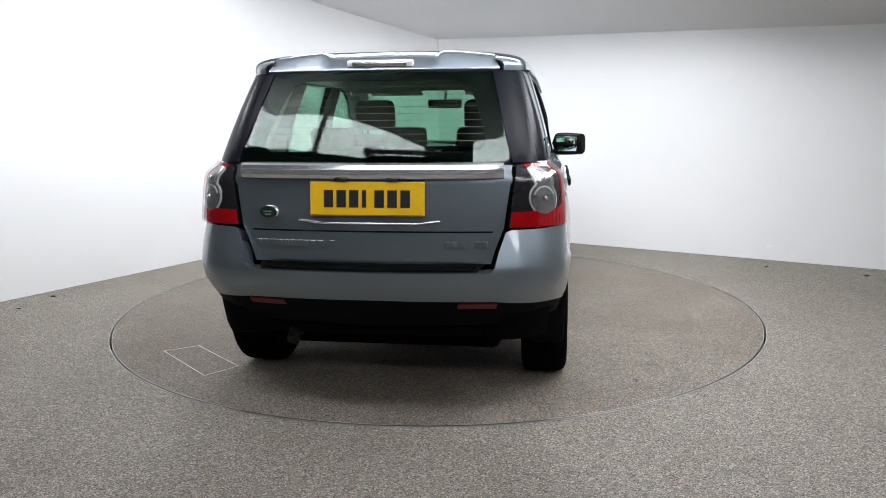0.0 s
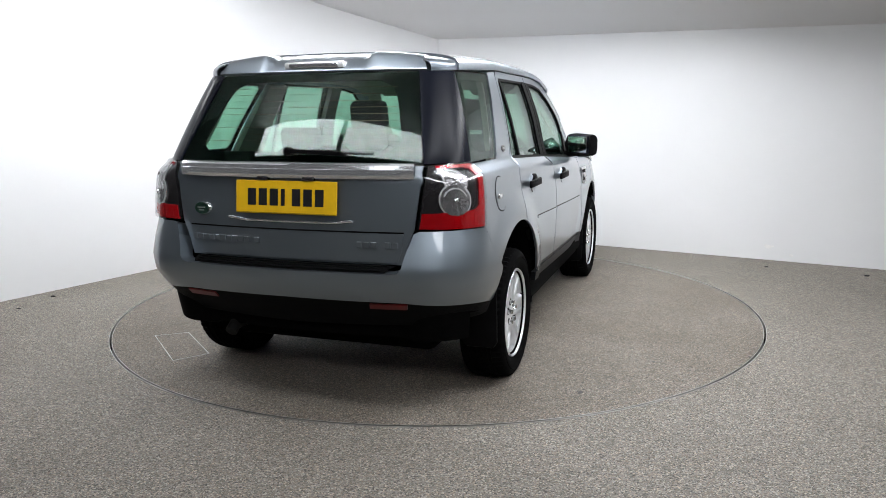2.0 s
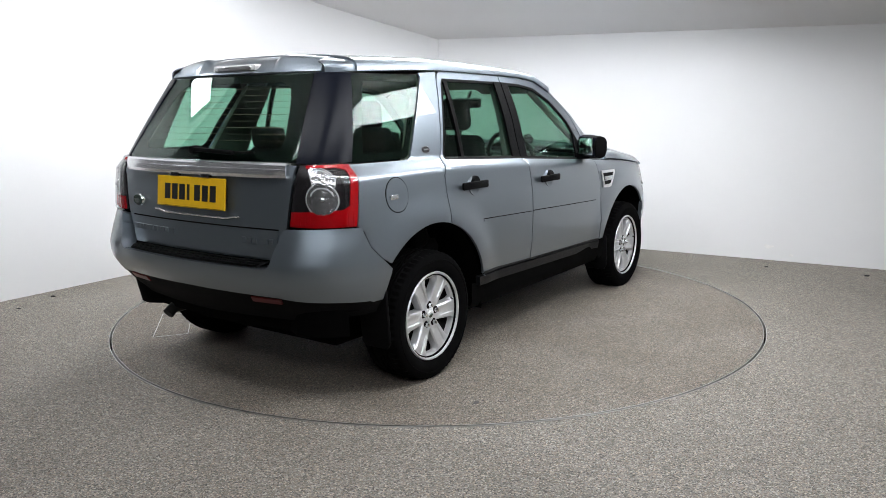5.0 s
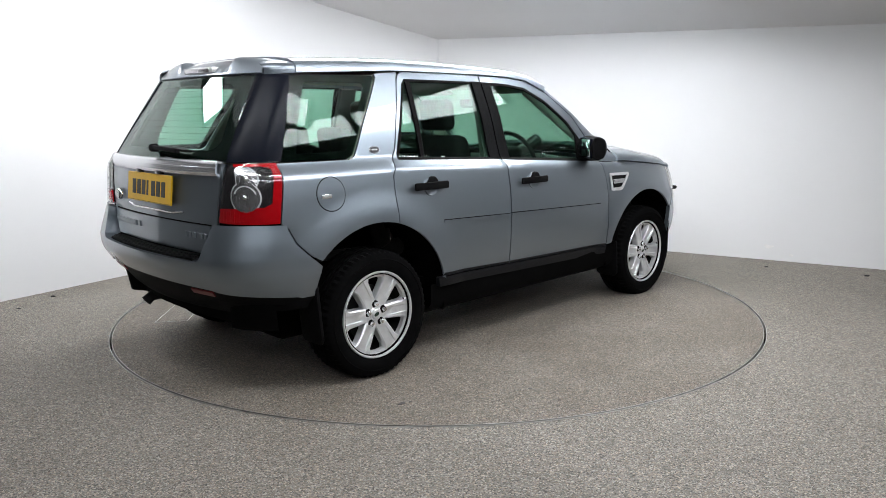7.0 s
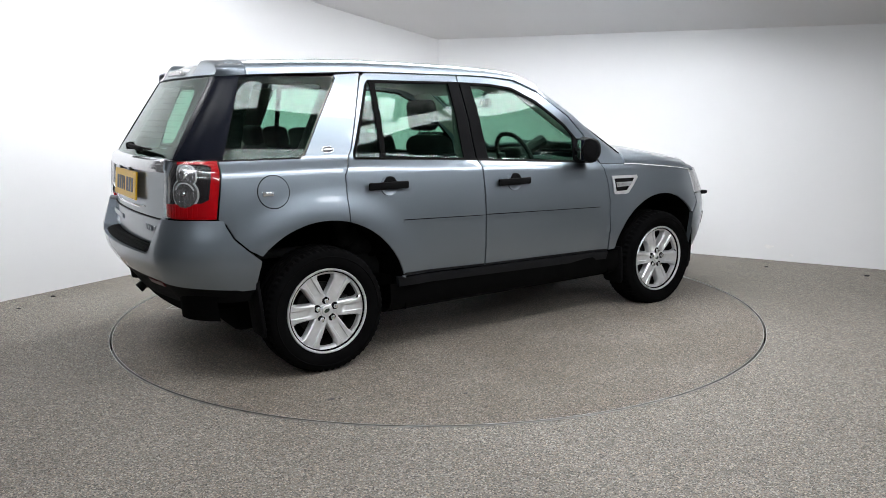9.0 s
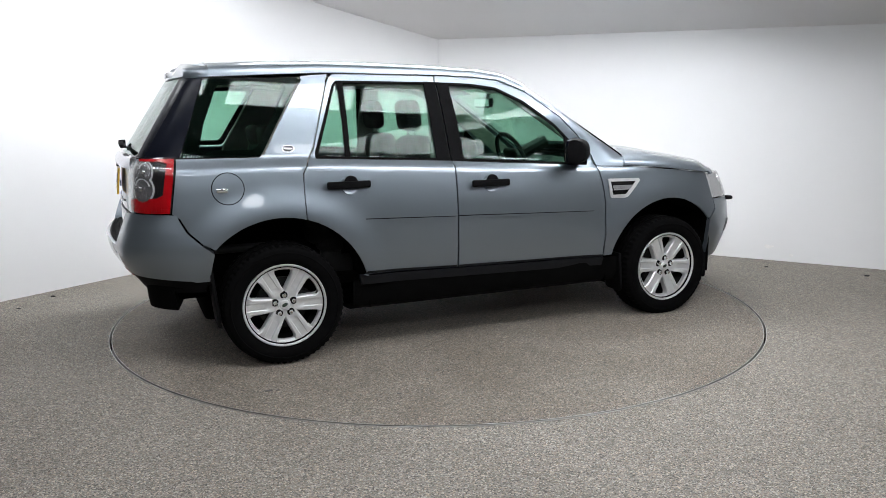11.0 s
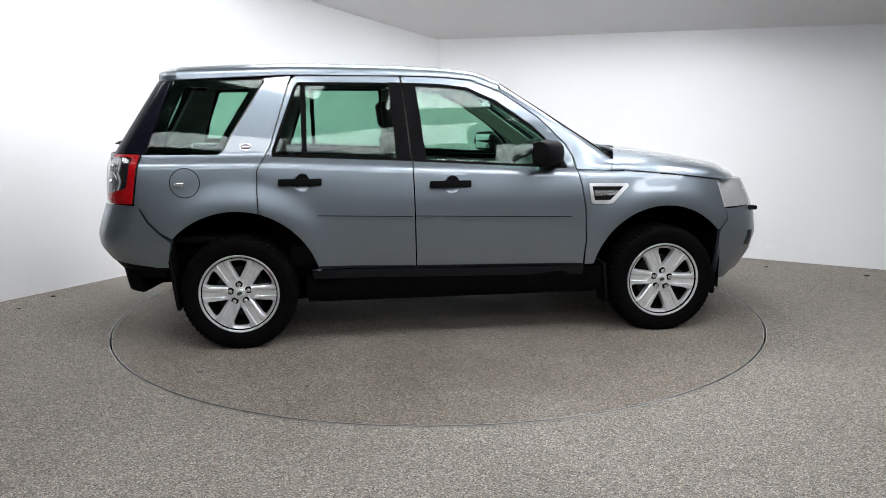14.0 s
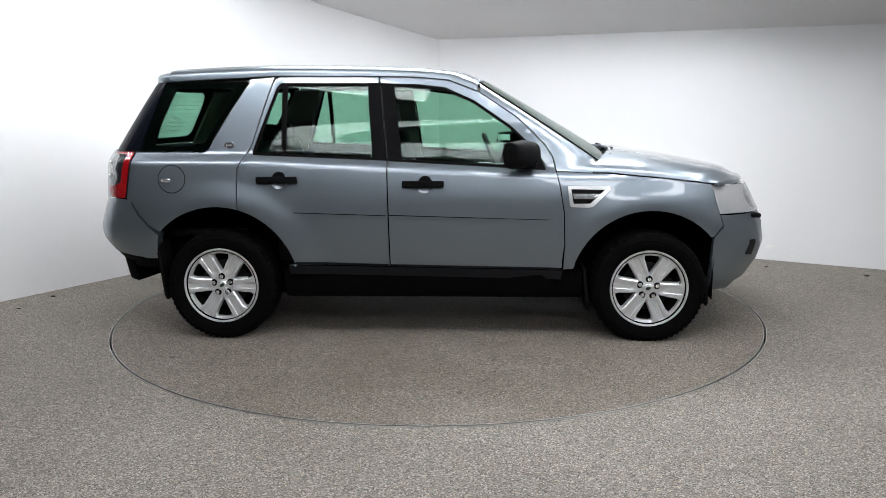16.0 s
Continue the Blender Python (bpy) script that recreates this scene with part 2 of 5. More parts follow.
def room():
    bend = [(0.03, 3.43), (-0.55, 3.246), (-1.0, 3.10), (-1.22, 3.02), (-1.40, 2.93), (-1.56, 2.82), (-1.72, 2.67), (-1.88, 2.48), (-2.08, 2.21), (-2.4, 1.72), (-3.2, 0.48), (-3.9, -0.605)]
    walls = [
        ("wall_north", bend, WALL, "plain white painted studio wall with a rounded corner"),
        ("wall_northwest", [(-3.9, -0.605), (-5.5, -3.085), (-7.2, -5.72)], DARK_WALL, "plain grey studio wall"),
        ("wall_east", [(0.03, 3.43), (2.2, 2.095), (4.4, 0.742), (6.6, -0.61)], WALL, "plain white painted studio wall"),
        ("wall_southeast", [(6.6, -0.61), (6.6, -5.0), (6.6, -9.0)], WALL, "plain white painted studio wall"),
        ("wall_south", [(6.6, -9.0), (-7.2, -9.0)], DARK_WALL, "plain grey studio wall"),
        ("wall_west", [(-7.2, -9.0), (-7.2, -5.72)], DARK_WALL, "plain grey studio wall"),
    ]
    mid = Vector((0, -2, 0))
    for name, line, paint, text in walls:
        pts = [Vector((*p, 0)) for p in line]
        rows = []
        for k, p in enumerate(pts):
            d = (pts[min(k + 1, len(pts) - 1)] - pts[max(k - 1, 0)]).normalized()
            n = Vector((d.y, -d.x, 0))
            if n.dot(mid - p) > 0:
                n = -n
            zt = ceiling_z(p.x, p.y) + 0.1
            rows.append([p + n * o + Vector((0, 0, z)) for o, z in ((0, -0.05), (0, zt), (0.15, zt), (0.15, -0.05))])
        bm = grid_mesh(rows, True)
        bmesh.ops.holes_fill(bm, edges=[e for e in bm.edges if len(e.link_faces) == 1], sides=4)
        wall = tagged(part(name, bm, paint, label=text), kind="structure", category="wall")
        if name == "wall_east":
            # faint scuffs low on the wall
            u = Vector((0.852, -0.524, 0))
            for (x, y, z), w, h, seed in (((1.81, 2.328, 0.225), 0.05, 0.022, 1), ((3.12, 1.524, 0.13), 0.10, 0.05, 2), ((3.29, 1.42, 0.06), 0.06, 0.035, 3)):
                rng = random.Random(seed)
                sb = bmesh.new()
                ring = []
                for k in range(12):
                    a = 2 * math.pi * k / 12
                    r = rng.uniform(0.5, 1.0)
                    ring.append(sb.verts.new(Vector((x, y, z)) + u * (w / 2 * r * math.cos(a)) + Vector((-0.524, -0.852, 0)) * 0.0015 + Vector((0, 0, h / 2 * r * math.sin(a)))))
                sb.faces.new(ring)
                part("scuff_mark", thicken(sb, 0.001), SCUFF, wall, "faint grey scuff")
    # ceiling, sloping up towards the viewer: white over the set, unseen part darkened to cut bounce and reflections
    split = [(6.6, -2.6), (-5.188, -2.6)]
    over_set = [CORNERS[0], CORNERS[1], split[0], split[1], CORNERS[5]]
    out_of_view = [split[0], CORNERS[2], CORNERS[3], CORNERS[4], split[1]]
    for name, outline, paint, text in (("ceiling", over_set, CEIL, "pale grey sloping studio ceiling"), ("ceiling_unseen", out_of_view, UNSEEN_CEIL, "unseen ceiling part, coloured dark to cut bounce light")):
        bm = bmesh.new()
        f = bm.faces.new([bm.verts.new((x, y, ceiling_z(x, y))) for x, y in outline])
        for v in bmesh.ops.extrude_face_region(bm, geom=[f])["geom"]:
            if isinstance(v, bmesh.types.BMVert):
                v.co.z += 0.15
        tagged(part(name, bm, paint, label=text), kind="structure", category="ceiling")
    # floor with a round hole for the turntable
    bm = bmesh.new()
    n = 160
    ring = [bm.verts.new((math.cos(2 * math.pi * k / n) * (R_DECK + 0.012), math.sin(2 * math.pi * k / n) * (R_DECK + 0.012), 0)) for k in range(n)]
    mid_ring = [bm.verts.new((math.cos(2 * math.pi * k / n) * (R_DECK + 0.5), math.sin(2 * math.pi * k / n) * (R_DECK + 0.5), 0)) for k in range(n)]
    for k in range(n):
        bm.faces.new((ring[k], ring[(k + 1) % n], mid_ring[(k + 1) % n], mid_ring[k]))
    # the outer border follows the walls: each spoke runs on to the room outline
    outer = []
    for k in range(n):
        a = 2 * math.pi * k / n
        d = Vector((math.cos(a), math.sin(a)))
        best = 99.0
        for i in range(6):
            p, q = Vector(CORNERS[i]), Vector(CORNERS[(i + 1) % 6])
            e = q - p
            den = d.x * e.y - d.y * e.x
            if abs(den) > 1e-9:
                t = (p.x * e.y - p.y * e.x) / den
                u = (p.x * d.y - p.y * d.x) / den
                if t > 0 and -1e-6 <= u <= 1 + 1e-6:
                    best = min(best, t)
        outer.append(bm.verts.new((d.x * (best + 0.3), d.y * (best + 0.3), 0)))
    for k in range(n):
        bm.faces.new((mid_ring[k], mid_ring[(k + 1) % n], outer[(k + 1) % n], outer[k]))
    lip = bmesh.ops.extrude_edge_only(bm, edges=[e for e in bm.edges if e.verts[0] in ring and e.verts[1] in ring])["geom"]
    for v in lip:
        if isinstance(v, bmesh.types.BMVert):
            v.co.z -= 0.08
    tagged(part("floor", bm, FLOOR, label="grey-beige bonded stone grit floor round a turntable"), kind="structure", category="floor")
    bm = lathe([(R_DECK + 0.010, 0.002), (R_DECK + 0.014, 0.002), (R_DECK + 0.014, -0.03), (R_DECK + 0.010, -0.03), (R_DECK + 0.010, 0.002)], 160)
    bm.transform(Matrix.Rotation(radians(90), 4, "X"))
    tagged(part("trim", bm, RAIL, label="thin worn metal edge round the turntable pit"), kind="structure", category="trim")
    bm = bmesh.new()
    bmesh.ops.create_circle(bm, cap_ends=True, segments=96, radius=R_DECK + 0.1)
    shifted(bm, (0, 0, -0.075))
    tagged(part("pit_floor", bm, PIT, label="dark pit under the turntable"), kind="structure", category="floor")


def turntable():
    root = new("turntable")
    tagged(root, "round grit-covered turntable flush with the studio floor", "turntable")
    rows = [(0.0, 0.0), (0.6, 0.0), (1.2, 0.0), (1.8, 0.0), (R_DECK - 0.007, 0.0), (R_DECK - 0.007, -0.06), (0.0, -0.06)]
    bm = lathe([(r, y) for r, y in rows], 160)
    bm.transform(Matrix.Rotation(radians(90), 4, "X"))
    part("deck", bm, DECK, root)
    bm = lathe([(R_DECK - 0.007, 0.0015), (R_DECK - 0.003, 0.0015), (R_DECK - 0.003, -0.05), (R_DECK - 0.007, -0.05), (R_DECK - 0.007, 0.0015)], 160)
    bm.transform(Matrix.Rotation(radians(90), 4, "X"))
    part("edge_ring", bm, RAIL, root, "thin worn metal edge ring")
    # access hatch: four thin lines
    quad = [Vector(p) for p in ((-1.33, 1.484, 0), (-1.203, 1.321, 0), (-1.54, 0.920, 0), (-1.717, 1.041, 0))]
    hatch = None
    for i in range(4):
        a, b = quad[i], quad[(i + 1) % 4]
        d = (b - a).normalized()
        s = Vector((-d.y, d.x, 0)) * 0.0024
        bm = bmesh.new()
        f = bm.faces.new([bm.verts.new(p) for p in (a - s - d * 0.003, b - s + d * 0.003, b + s + d * 0.003, a + s - d * 0.003)])
        for v in bmesh.ops.extrude_face_region(bm, geom=[f])["geom"]:
            if isinstance(v, bmesh.types.BMVert):
                v.co.z += 0.002
        part("hatch_edge", bm, RAIL, root, "thin metal edge of an access hatch")
    # oil spots
    rng = random.Random(4)
    for cx, cy, r in ((-1.50, -1.30, 0.020), (-1.46, -1.31, 0.008), (-0.9, -1.62, 0.012), (0.4, -1.5, 0.010)):
        pts = []
        for k in range(14):
            a = 2 * math.pi * k / 14
            q = r * rng.uniform(0.55, 1.1)
            pts.append((cx + q * 1.3 * math.cos(a), cy + q * 0.8 * math.sin(a)))
        part("oil_spot", shifted(prism(pts, 0.0012, "z"), (0, 0, 0.0004)), STAIN, root, "dark oil spot")
    return root


def softbox(name, placed, wide, deep, cells=1, glow=None):
    """A hanging light box: black tray, frame bars, glowing diffusers."""
    root = new(name)
    tagged(root, "large white diffused studio light panel hung below the ceiling", "ceiling light", "studio light panels")
    root.matrix_world = placed
    bm = box_mesh((-wide / 2 - 0.03, -deep / 2 - 0.03, 0.012), (wide / 2 + 0.03, deep / 2 + 0.03, 0.1), 0.01)
    part("tray", bm, BLACK_METAL, root)
    for k in range(cells):
        a = -wide / 2 + wide * k / cells + 0.05
        b = -wide / 2 + wide * (k + 1) / cells - 0.05
        part("diffuser", box_mesh((a, -deep / 2, -0.004), (b, deep / 2, 0.012)), glow or SOFTBOX, root, "glowing white diffuser")
    for y in (-deep / 2 - 0.015, deep / 2 + 0.015):
        part("frame_bar", box_mesh((-wide / 2 - 0.03, y - 0.015, -0.02), (wide / 2 + 0.03, y + 0.015, 0.012), 0.004), BLACK_METAL, root)
    for x in (-wide / 2 - 0.015, wide / 2 + 0.015):
        part("frame_bar", box_mesh((x - 0.015, -deep / 2, -0.02), (x + 0.015, deep / 2, 0.012), 0.004), BLACK_METAL, root)
    inv = placed.inverted()
    for x in (-wide * 0.35, wide * 0.35):
        foot = placed @ Vector((x, 0, 0.09))
        head = Vector((foot.x, foot.y, ceiling_z(foot.x, foot.y) + 0.02))
        part("hanger", tube([inv @ foot, inv @ head], 0.008), BLACK_METAL, root)
    return root


def strip_light(a, b, wide, cells, drop=0.22, lean=None, glow=None):
    """A light strip below the ceiling from a to b in plan, facing down towards the turntable."""
    p = Vector((*a, ceiling_z(*a) - drop))
    q = Vector((*b, ceiling_z(*b) - drop))
    at = (p + q) / 2
    u = (p - q).normalized()
    down = (Vector(lean) - at) if lean else (Vector((0.0, 2.2, 1.3)) - at)
    n = (down - u * down.dot(u)).normalized()
    v = (-n).cross(u)
    m = Matrix((u, v, -n)).transposed().to_4x4()
    m.translation = at
    return softbox("light_panel", m, (p - q).length, wide, cells, glow)


room()
TABLE = turntable()
LIGHTS = [
    # from, to, width, cells
    ((2.35, -0.25), (3.40, -3.4), 0.42, 2),
    ((-0.45, -3.62), (-3.62, -2.33), 0.42, 2),
    ((2.3, -2.05), (0.2, -3.55), 0.65, 2),
]
for (ax, ay), (bx, by), wid, cells in LIGHTS:
    strip_light((ax, ay), (bx, by), wid, cells)
strip_light((-3.8, -8.2), (2.6, -8.0), 0.7, 2, drop=1.0, glow=FAR_BOX)
strip_light((4.5, -4.0), (2.9, -7.2), 0.5, 2, glow=FAR_BOX)
strip_light((-1.5, 0.70), (1.9, 0.35), 0.8, 3, drop=0.14, lean=(0.0, 0.3, 0.0), glow=KEY_BOX)
strip_light((-2.95, -0.30), (-3.55, -0.58), 0.30, 1, drop=0.95, lean=(-1.2, -1.0, 1.4), glow=KEY_BOX)

# small marks on floor and walls
def floor_speck(x, y, r, seed):
    rng = random.Random(seed)
    pts = [(x + r * rng.uniform(0.6, 1.2) * 1.3 * math.cos(2 * math.pi * k / 9), y + r * rng.uniform(0.6, 1.2) * math.sin(2 * math.pi * k / 9)) for k in range(9)]
    tagged(part("debris", bevel_all(prism(pts, r * 0.5, "z"), r * 0.12, 1), PIT), "small dark speck of grit lying on the floor", "debris", "specks on the floor")


for i, (sx, sy, sr) in enumerate([(-3.05, 0.36, 0.014), (-3.12, -0.02, 0.012), (3.65, 0.78, 0.016), (2.97, 1.2, 0.014)]):
    floor_speck(sx, sy, sr, i)


# ---- the car: x forward, y to its left, z up, origin on the ground between the axles ----
HUB_R, HUB_F = (-1.335, 0.345), (1.340, 0.333)
BODY = dict(
    xr=[(0.30, -2.08), (0.73, -2.14), (0.96, -2.135), (1.11, -2.126), (1.185, -2.112), (1.20, -2.106), (1.607, -1.845), (1.70, -1.79)],
    xf=[(0.25, 1.98), (0.38, 2.12), (0.48, 2.18), (0.595, 2.21), (0.73, 2.19), (0.83, 2.14), (0.95, 2.08), (1.05, 2.02), (1.7, 1.9)],
    rc=[(0.3, 0.24), (1.19, 0.225), (1.6, 0.15)], bow=0.05, lift=0.0)
BUMPER = dict(
    xr=[(0.36, -2.06), (0.45, -2.10), (0.52, -2.158), (0.58, -2.20), (0.63, -2.228), (0.67, -2.238), (0.715, -2.238), (0.735, -2.234), (0.91, -2.180)],
    xf=BODY["xf"],
    w=[(0.25, 0.82), (0.45, 0.858), (0.52, 0.882), (0.58, 0.904), (0.64, 0.920), (0.72, 0.928), (0.80, 0.926), (0.91, 0.914)],
    rc=[(0.3, 0.30), (0.9, 0.29)], bow=0.055, lift=0.0)
RCF, RCFY, BOWF = 0.42, 0.30, 0.10


def body_section():
    """Half width over height: full flank, a narrow rounded shelf at the waist, one even curve of glass above."""
    zs = np.linspace(0.0, 1.9, 761)
    low = np.interp(zs, [0.25, 0.45, 0.60, 0.79, 0.90, 1.04, 1.13, 1.40], [0.86, 0.893, 0.910, 0.917, 0.914, 0.902, 0.887, 0.83])
    k = np.exp(-0.5 * (np.arange(-40, 41) * 0.0025 / 0.03) ** 2)
    low = np.convolve(np.pad(low, 40, mode="edge"), k / k.sum(), mode="valid")
    d = zs - 1.18
    high = 0.824 - 0.22 * d - 0.1827 * d * d
    t = np.clip((zs - 1.115) / 0.067, 0, 1)
    t = t * t * (3 - 2 * t)
    return zs, low * (1 - t) + high * t


SECTION_Z, SECTION_W = body_section()


def half_width(z, S):
    if "w" in S:
        return table(z, S["w"])
    return float(np.interp(z, SECTION_Z, SECTION_W))


def plan(x):
    return 1 - (0.055 * (x / 1.8) ** 2 if x > 0 else 0.018 * (x / 1.8) ** 2)


def flare(x, z):
    f = 0.0
    for hx, hz, r in ((*HUB_R, 0.50), (*HUB_F, 0.485)):
        d = math.hypot(x - hx, z - hz)
        f = max(f, 1 - smooth(r + 0.02, r + 0.20, d))
    return 0.022 * f


def limits(z, S):
    w, rc = half_width(z, S), table(z, S["rc"])
    xr, xf = table(z, S["xr"]), table(z, S["xf"])
    return w, rc, xr, xr + S["bow"] + rc, xf - BOWF - RCF, xf


def skin(P, z, S=BODY, out=0.0):
    """A point of the right-hand outer skin. P: 0..1 tail, 1..2 rear corner, 2..6 flank, 6..7 front corner, 7..8 nose."""
    w, rc, xr, xa, xb, xf = limits(z, S)
    if P > 2 and S is BODY:
        # the shoulder crease falls gently towards the front, along the waistline
        xx = max(-1.1, min(0.9, xa + (xb - xa) * (P - 2) / 4))
        w = half_width(z + 0.05 * (xx + 1.1) * smooth(0.86, 1.02, z) * (1 - smooth(1.2, 1.4, z)), S)
    if P <= 1:
        y = max(P, 0) * (w - rc)
        x = xr + S["bow"] * max(P, 0) ** 2
    elif P <= 2:
        a = (P - 1) * math.pi / 2
        x, y = xa - rc * math.cos(a), w - rc + rc * math.sin(a)
    elif P <= 6:
        x, y = xa + (xb - xa) * (P - 2) / 4, w
    elif P <= 7:
        a = (P - 6) * math.pi / 2
        x, y = xb + RCF * math.sin(a), w - RCFY + RCFY * math.cos(a)
    else:
        k = 8 - min(P, 8)
        x, y = xf - BOWF * k * k, (w - RCFY) * k
    y = y * plan(x) + (flare(x, z) * smooth(0.8, 1.9, P) if S is BODY or S is BUMPER else 0)
    return Vector((x, -y, z))


def at_x(x, z, S=BODY):
    """The skin's P at a length x of the flank."""
    w, rc, xr, xa, xb, xf = limits(z, S)
    if x < xa:
        return 1 + math.acos(clamp01((xa - x) / rc)) / (math.pi / 2)
    if x > xb:
        return 6 + math.asin(clamp01((x - xb) / RCF)) / (math.pi / 2)
    return 2 + 4 * (x - xa) / (xb - xa)


def at_y(y, z, S=BODY):
    """The skin's P at a width y of the tail."""
    w, rc, xr, xa, xb, xf = limits(z, S)
    y = abs(y)
    if y <= w - rc:
        return y / (w - rc)
    return 1 + math.asin(clamp01((y - w + rc) / rc)) / (math.pi / 2)


def nose_y(y, z, S=BODY):
    w = limits(z, S)[0]
    y = abs(y)
    if y <= w - RCFY:
        return 8 - y / (w - RCFY)
    return 6 + math.acos(clamp01((y - w + RCFY) / RCFY)) / (math.pi / 2)


def dense(points, step=0.035, closed=True):
    out = []
    n = len(points)
    for i in range(n if closed else n - 1):
        a, b = points[i], points[(i + 1) % n]
        k = max(1, int(math.hypot(b[-2] - a[-2], b[-1] - a[-1]) / step))
        for j in range(k):
            t = j / k
            out.append((a[-2] + (b[-2] - a[-2]) * t, a[-1] + (b[-1] - a[-1]) * t))
    if not closed:
        out.append(points[-1])
    return out


def arc(hub, r, a0, a1, n=14):
    """Points round a wheel, degrees from forwards, upwards positive."""
    return [(hub[0] + r * math.cos(radians(a0 + (a1 - a0) * k / n)), hub[1] + r * math.sin(radians(a0 + (a1 - a0) * k / n))) for k in range(n + 1)]


def on_skin(poly, S=BODY, depth=0.014, out=0.0, side=-1, cuts=True, edge=None):
    """A panel: a polygon of (P, z) laid on the skin, given thickness inwards."""
    bm = bmesh.new()
    clean = []
    for p in poly:
        if not clean or math.hypot(p[0] - clean[-1][0], p[1] - clean[-1][1]) > 1e-4:
            clean.append(p)
    if math.hypot(clean[0][0] - clean[-1][0], clean[0][1] - clean[-1][1]) < 1e-4:
        clean.pop()
    bm.faces.new([bm.verts.new((p, z, 0)) for p, z in clean])
    p0, p1 = min(p[0] for p in clean), max(p[0] for p in clean)
    z0, z1 = min(p[1] for p in clean), max(p[1] for p in clean)
    lines = []
    v = math.floor(p0 * 20) / 20
    while v < p1:
        stepp = 0.125 if v < 1 or v > 7 else (0.1 if v < 2 or v >= 6 else 0.06)
        v = round(v + stepp, 6)
        if p0 < v < p1:
            lines.append(((v, 0, 0), (1, 0, 0)))
    v = z0
    while v < z1 - 0.012:
        v += 0.02
        lines.append(((0, v, 0), (0, 1, 0)))
    for co, no in lines if cuts else ():
        bmesh.ops.bisect_plane(bm, geom=bm.verts[:] + bm.edges[:] + bm.faces[:], dist=1e-5, plane_co=co, plane_no=no)
    bmesh.ops.triangulate(bm, faces=[f for f in bm.faces if len(f.verts) > 4])
    for q in bm.verts:
        q.co = skin(q.co.x, q.co.y, S)
    bmesh.ops.recalc_face_normals(bm, faces=bm.faces)
    tot = Vector()
    for f in bm.faces:
        f.normal_update()
        tot += f.normal * f.calc_area()
    mid = sum((v.co for v in bm.verts), Vector()) / len(bm.verts)
    if tot.dot(mid - Vector((0.0, 0, 0.9))) < 0:
        bmesh.ops.reverse_faces(bm, faces=bm.faces)
    for f in bm.faces:
        f.normal_update()
    for q in bm.verts:
        q.normal_update()
    normal = {q: q.normal.copy() for q in bm.verts}
    if out:
        for q in bm.verts:
            q.co += normal[q] * out
    if depth:
        border = [e for e in bm.edges if len(e.link_faces) == 1]
        faces = bm.faces[:]
        twin = {q: bm.verts.new(q.co - normal[q] * depth) for q in list(bm.verts)}
        for f in faces:
            bm.faces.new([twin[q] for q in reversed(f.verts)])
        for e in border:
            a, b = e.verts
            try:
                bm.faces.new((b, a, twin[a], twin[b]))
            except ValueError:
                pass
        width = edge if edge is not None else (0.003 if depth == 0.014 else 0.0)
        lip = [e for e in border if not (abs(e.verts[0].co.y) < 1e-4 and abs(e.verts[1].co.y) < 1e-4)]
        if width:
            bmesh.ops.bevel(bm, geom=lip, offset=width, segments=2, affect="EDGES", profile=0.5, clamp_overlap=True)
    return mirrored(bm, side)


def flank(points, **kw):
    """A panel from (x, z) points of the flank."""
    S = kw.get("S", BODY)
    return on_skin([(at_x(x, z, S), z) for x, z in dense(points)], **kw)


def tail(points, **kw):
    """A panel from (y, z) points of the tail; y counts outwards."""
    S = kw.get("S", BODY)
    return on_skin([(at_y(y, z, S), z) for y, z in dense(points)], **kw)


def both(bm_of):
    """Joins the right and left halves of a tail panel into one mesh."""
    a, b = bm_of(-1), bm_of(1)
    me = bpy.data.meshes.new("half")
    b.to_mesh(me)
    a.from_mesh(me)
    b.free()
    bpy.data.meshes.remove(me)
    bmesh.ops.remove_doubles(a, verts=a.verts, dist=2e-4)
    dead = [f for f in a.faces if all(abs(v.co.y) < 1e-4 for v in f.verts)]
    bmesh.ops.delete(a, geom=dead, context="FACES")
    return a


BELT = [(-1.11, 1.164), (-0.264, 1.124), (0.51, 1.076), (0.70, 1.062)]


def belt(x):
    return table(x, BELT)


CAR = new("car")
tagged(CAR, "grey metallic five-door off-road estate car on silver alloy wheels", "car")


